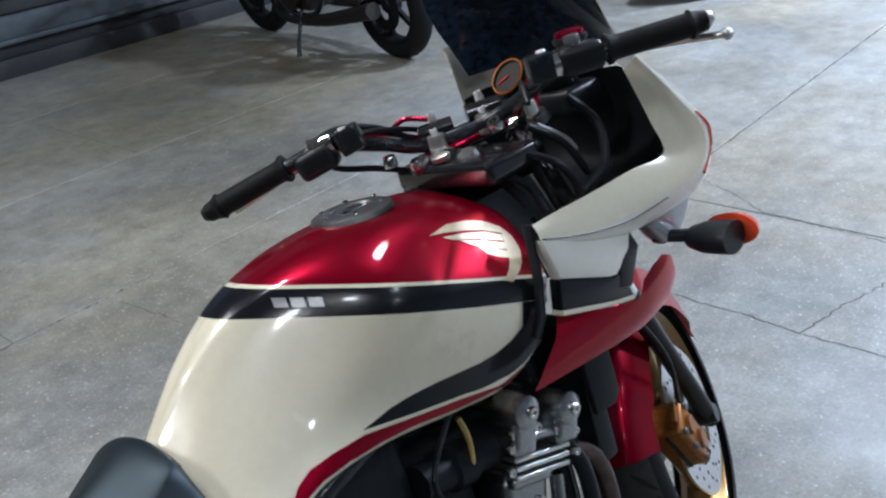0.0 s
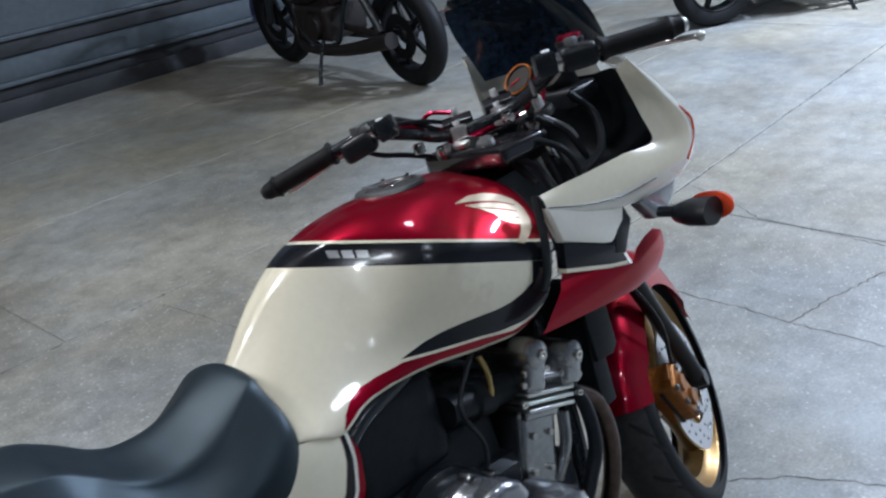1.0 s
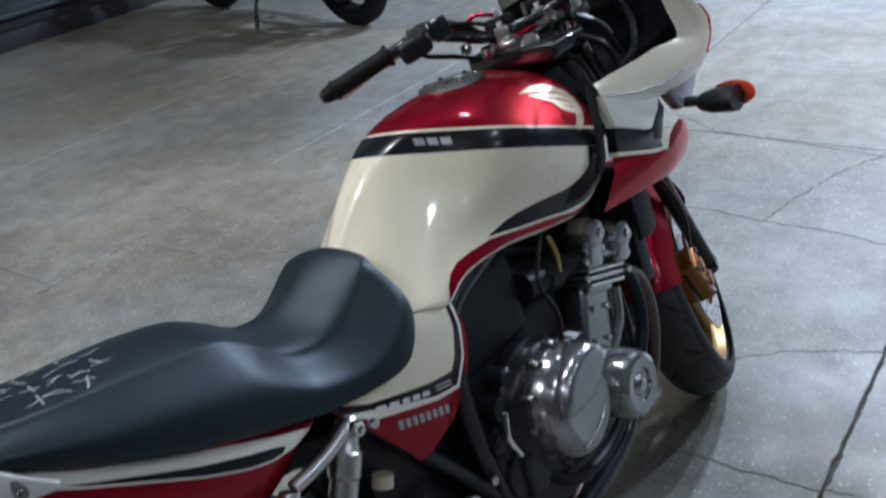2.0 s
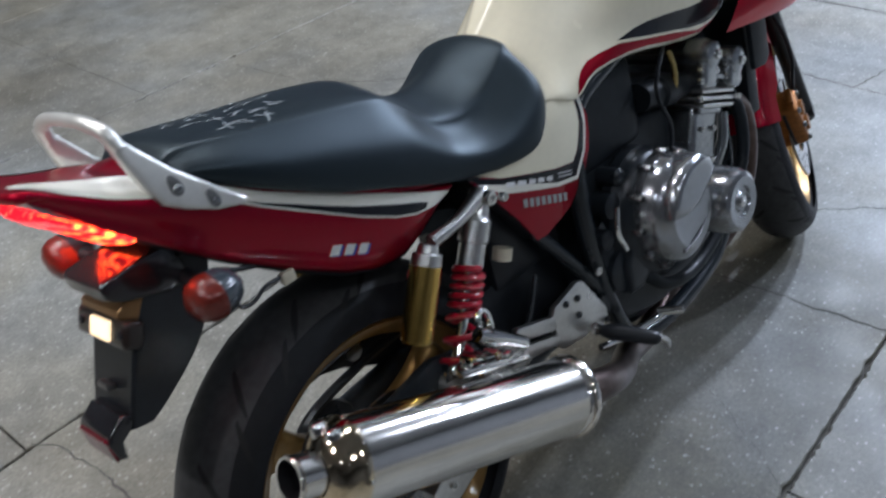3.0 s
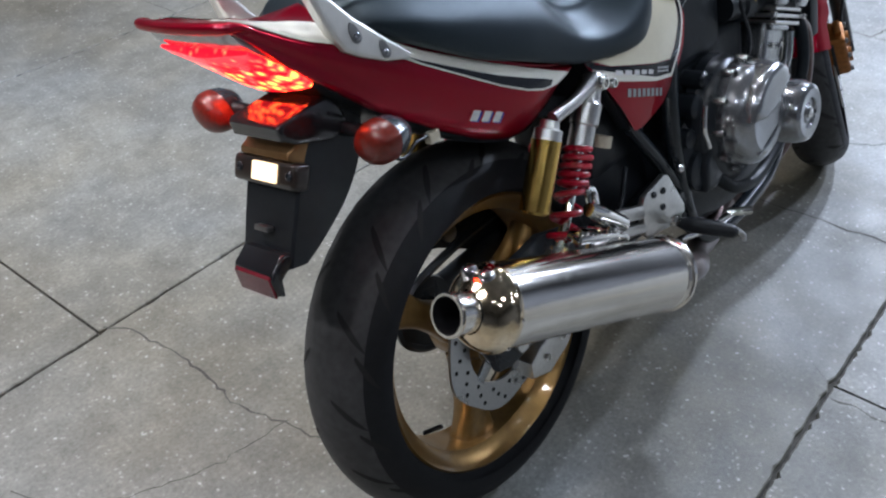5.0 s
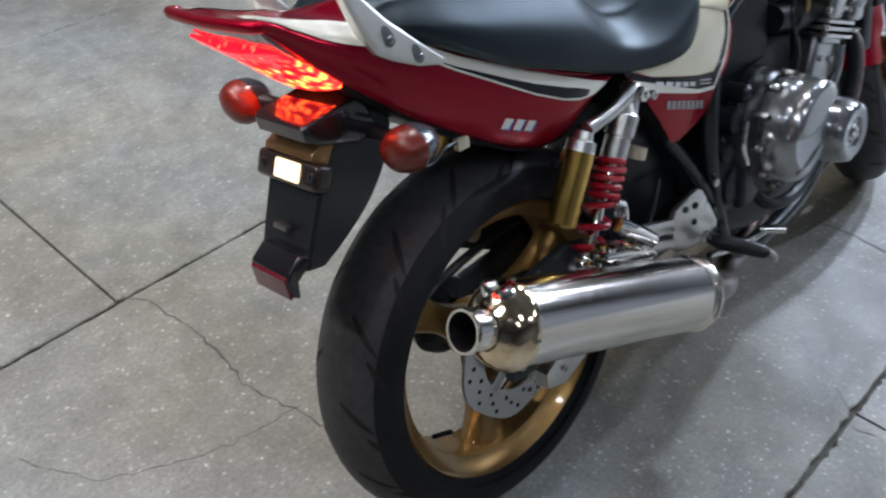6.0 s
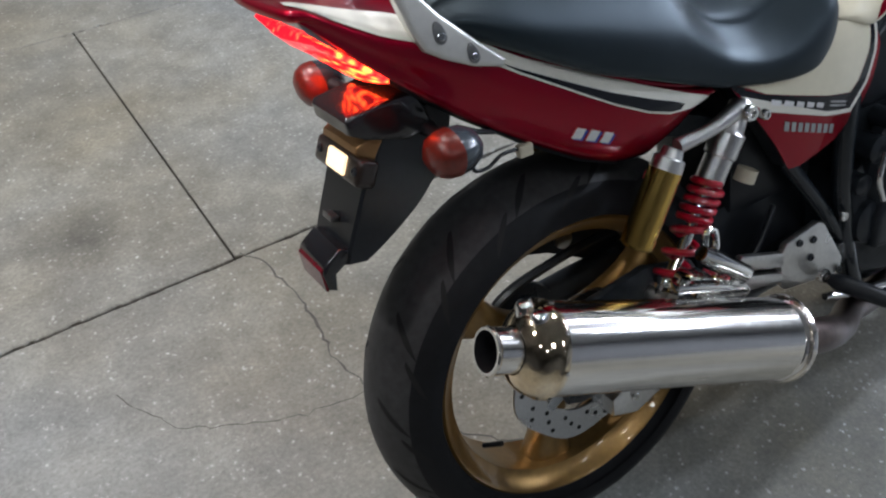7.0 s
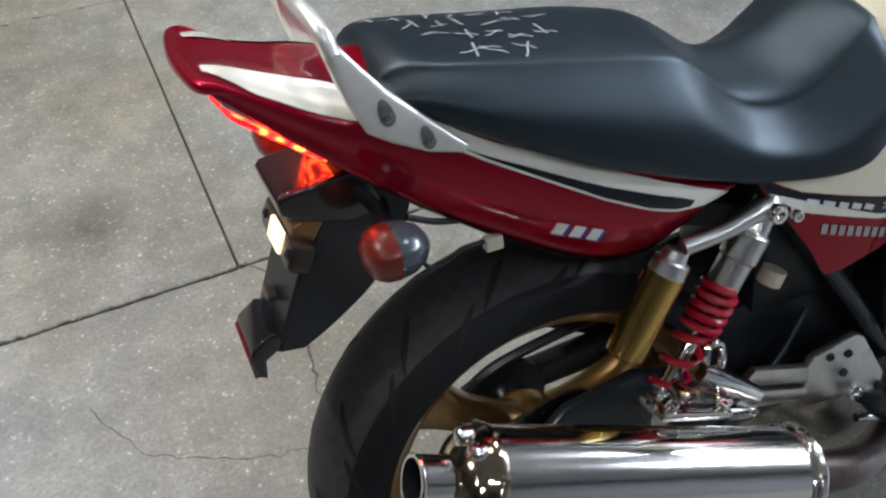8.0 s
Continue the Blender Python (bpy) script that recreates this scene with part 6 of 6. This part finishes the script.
crack([(.78, -.10), (.70, -.24), (.62, -.36), (.58, -.40)], .0014, 9)
crack([(1.25, 2.1), (1.3, 1.7), (1.55, 1.4)], .005, 10)

# ---- far wall with a stepped steel foot
def wall(name, x0, x1, y0, y1, h, label, mat=None):
    return tagged(part(name, block(x0, x1, y0, y1, 0, h, 0), mat or WALLGREY, None, smooth=False), label, "wall", kind="structure")


north = wall("wall_north", -9, 12, 5.95, 6.15, 4.2, "dark grey steel-clad wall with ledges")
for z0, z1, out, mat in ((.0, .13, .10, WALLDARK), (.13, .22, .03, WALLDARK), (.22, .25, .09, WALLGREY), (.25, .42, .02, WALLGREY), (.42, .53, .06, WALLDARK), (.53, .56, .10, WALLGREY)):
    part("ledge", block(-9, 12, 5.95 - out, 5.949, z0, z1, .004), mat, north)
wall("wall_south", -9, 12, -6.2, -6.0, 4.2, "plain grey hall wall", PALEWALL)
wall("wall_west", -9.2, -9, -9.2, 6.15, 4.2, "plain grey hall wall", PALEWALL)
wall("wall_east", 12, 12.2, -9.2, 6.15, 4.2, "plain grey hall wall", PALEWALL)
tagged(part("ceiling", block(-9.2, 12.2, -9.2, 6.15, 4.2, 4.4, 0), CEIL, None, smooth=False), "dull grey hall ceiling", "ceiling", kind="structure")


# ---- lamps
def bay_light(x, y, power, colour):
    """A round hall lamp on a drop rod: spun reflector, lit glass, and the light itself."""
    z = 3.75
    lamp = new("bay_light")
    lamp.matrix_world = pose(x, y, z)
    tagged(lamp, "round hanging hall lamp, switched on", "lamp", "hall lamps")
    part("reflector", lathe([(-.005, .155), (-.012, .16), (-.005, .165), (.06, .14), (.13, .07), (.16, .05), (.16, .0001)], 32, "z"), DULLGREY, lamp)
    part("rod", tube([(0, 0, .155), (0, 0, 4.2 - z)], .008, 2, 8), DULLGREY, lamp)
    part("lit_glass", lathe([(.0, .0001), (.0, .15), (.012, .152)], 32, "z"), LAMPGLOW, lamp, "glowing glass")
    if power:
        d = bpy.data.lights.new("bay_source", "AREA")
        d.shape, d.size, d.energy, d.color = "DISK", .30, power, colour
        l = new("bay_source", d)
        l.parent = lamp
        l.location = (0, 0, -.02)
    return lamp


COOL, WARM = (.82, .93, 1.13), (1.0, .972, .955)
bay_light(-3.1, 1.3, 62, WARM)
bay_light(-2.1, 3.0, 62, WARM)
bay_light(-.5, 2.2, 66, WARM)
bay_light(.9, 1.2, 26, WARM)
bay_light(-.6, -2.4, 10, WARM)
bay_light(6.0, -1.7, 270, COOL)
bay_light(5.9, .6, 285, COOL)
bay_light(7.8, -.4, 510, COOL)
for x, y in ((-2.7, -2.9), (1.7, -2.7), (1.2, -4.6), (-3.4, -.9), (2.6, .3)):
    bay_light(x, y, 0, COOL)


# ---------------------------------------------------------------- motorcycles parked behind
BLUE = material("blue_paint", (.012, .015, .16), .3, .1, .8)
ORANGE = material("orange_red_paint", (.62, .05, .02), .4, 0, .4)
DULLDARK = material("dusty_dark_rubber", (.0045, .005, .006), .6, vary=.3, spec=.2)
BROWNMETAL = material("rusty_brown_metal", (.012, .008, .007), .55, .2, vary=.4, scale=30)


def parked_bike(front_mat, body_mat, label):
    """A plain naked motorcycle: origin at the front tyre's foot, rear wheel at x = -1.4."""
    top = new("parked_motorcycle")
    tagged(top, label, "motorcycle", "motorcycles parked by the wall")
    for x, name in ((0, "front_wheel"), (-1.4, "rear_wheel")):
        rim = lathe([(-.04, .21), (-.045, .20), (-.03, .19), (.03, .19), (.045, .20), (.04, .21), (0, .2)], 40, "y", centre=(x, 0, .30), closed=True)
        lathe([(-.05, .0001), (-.05, .03), (-.03, .05), (.03, .05), (.05, .03), (.05, .0001)], 20, "y", rim, centre=(x, 0, .30))
        for k in range(5):
            a = 2 * math.pi * k / 5
            b = block(.03, .20, -.012, .012, -.016, .016, .004)
            b.transform(Matrix.Translation((x, 0, .30)) @ Matrix.Rotation(a, 4, "Y"))
            join(rim, b)
        wheel = part(name, rim, DULLDARK, top)
        part("tyre", lathe([(h, r) for h, r in tyre_profile(.11, .30, .208)], 56, "y", centre=(x, 0, .30)), DULLDARK, wheel)
        part("brake_disc", lathe([(.055, .07), (.055, .13), (.059, .13), (.059, .07)], 32, "y", centre=(x, 0, .30), closed=True), DULLDARK, wheel)
    rows = []
    for k in range(14):
        a = radians(-5 + k * 11)
        d = Vector((math.cos(a), 0, math.sin(a)))
        rows.append([Vector((0, 0, .30)) + d * (.325 - .035 * abs(v) ** 3) + Vector((0, v * .07, 0)) for v in (-1, -.8, -.4, 0, .4, .8, 1)])
    b = grid(rows)
    bmesh.ops.solidify(b, geom=b.faces[:], thickness=.004)
    part("front_fender", b, front_mat, top)
    for sd in (-1, 1):
        part("fork_leg", tube([(.0, sd * .085, .30), (-.12, sd * .085, .58), (-.28, sd * .085, .92)], [.028, .026, .02], 12, 14), DARKMETAL, top)
        part("frame_tube", tube([(-.32, sd * .05, .82), (-.42, sd * .12, .45), (-.55, sd * .14, .24), (-.85, sd * .14, .24), (-1.0, sd * .13, .45), (-1.15, sd * .11, .70)], .017, 40, 10), FRAMEBLACK, top)
        part("swingarm", tube([(-.92, sd * .10, .34), (-1.4, sd * .10, .30)], .022, 2, 10), BROWNMETAL, top)
        part("shock", tube([(-1.15, sd * .12, .62), (-1.32, sd * .12, .34)], .026, 2, 14), DARKMETAL, top)
        part("exhaust_pipe", tube([(-.38, sd * .07, .46), (-.33, sd * .09, .28), (-.50, sd * .15, .19), (-.95, sd * .17, .22), (-1.5, sd * .19, .33)], [.02, .02, .022, .035, .045], 40, 14), BROWNMETAL, top)
    engine_p = part("engine", block(-.80, -.44, -.15, .15, .24, .46, .04, None, 4), BROWNMETAL, top, "brown weathered engine")
    b = block(-.58, -.40, -.12, .12, .44, .66, .02)
    part("cylinder", b, DARKMETAL, engine_p)
    for k in range(5):
        part("cooling_fin", block(-.60, -.38, -.14, .14, .47 + k * .035, .478 + k * .035, .003), BROWNMETAL, engine_p)
    for sd in (-1, 1):
        part("engine_cover", lathe([(sd * .15, .09), (sd * .185, .085), (sd * .195, .05), (sd * .195, .0001)], 28, "y", centre=(-.66, 0, .34)), BROWNMETAL, engine_p)
    rows = []
    for x, z0, z1, w in ((-.30, .74, .86, .07), (-.42, .68, .96, .14), (-.60, .67, .96, .15), (-.78, .69, .86, .11), (-.84, .71, .80, .07)):
        rows.append([(x, w * math.copysign(abs(math.cos(a)) ** .7, math.cos(a)), (z0 + z1) / 2 + (z1 - z0) / 2 * math.copysign(abs(math.sin(a)) ** .7, math.sin(a))) for a in (2 * math.pi * k / 24 for k in range(24))])
    part("fuel_tank", grid(rows, True, True), body_mat, top)
    rows = []
    for x, z, w in ((-.80, .78, .10), (-1.0, .76, .13), (-1.25, .80, .13), (-1.5, .83, .10), (-1.6, .84, .06)):
        rows.append([(x, -w, z - .06), (x, -w, z - .01), (x, -w * .7, z), (x, w * .7, z), (x, w, z - .01), (x, w, z - .06)])
    part("seat", grid(rows, True, True), VINYL, top)
    for sd in (-1, 1):
        part("side_panel", slab([(-.80, .72), (-1.1, .70), (-1.05, .52), (-.90, .48), (-.78, .58)], min(sd * .12, sd * .145), max(sd * .12, sd * .145), .006), BROWNMETAL, top)
    part("tail", block(-1.62, -1.02, -.085, .085, .625, .77, .03, None, 3), body_mat, top)
    part("handlebar", tube([(-.42, -.36, 1.02), (-.34, -.2, 1.04), (-.30, 0, 1.0), (-.34, .2, 1.04), (-.42, .36, 1.02)], .012, 30, 10), FRAMEBLACK, top)
    part("headlamp", lathe([(-.18, .05), (-.14, .085), (-.05, .095), (-.045, .085), (-.04, .0001)], 28, "x", centre=(-.08, 0, .90)), CHROME, top)
    part("side_stand", tube([(-.72, .15, .25), (-.76, .24, .12), (-.80, .30, .005)], [.013, .012, .016], 10, 8), FRAMEBLACK, top)
    return top


blue_bike = parked_bike(BLUE, ORANGE, "motorcycle with blue fender and orange-red body, parked by the wall")
blue_bike.matrix_world = pose(4.15, 5.0, 0, -6, 0, 83) @ Matrix.Scale(1.14, 4)
grey_bike = copy_thing(blue_bike, pose(5.86, 2.36, 0, -6, 0, 150))
tagged(grey_bike, "dark motorcycle parked farther off on the concrete")
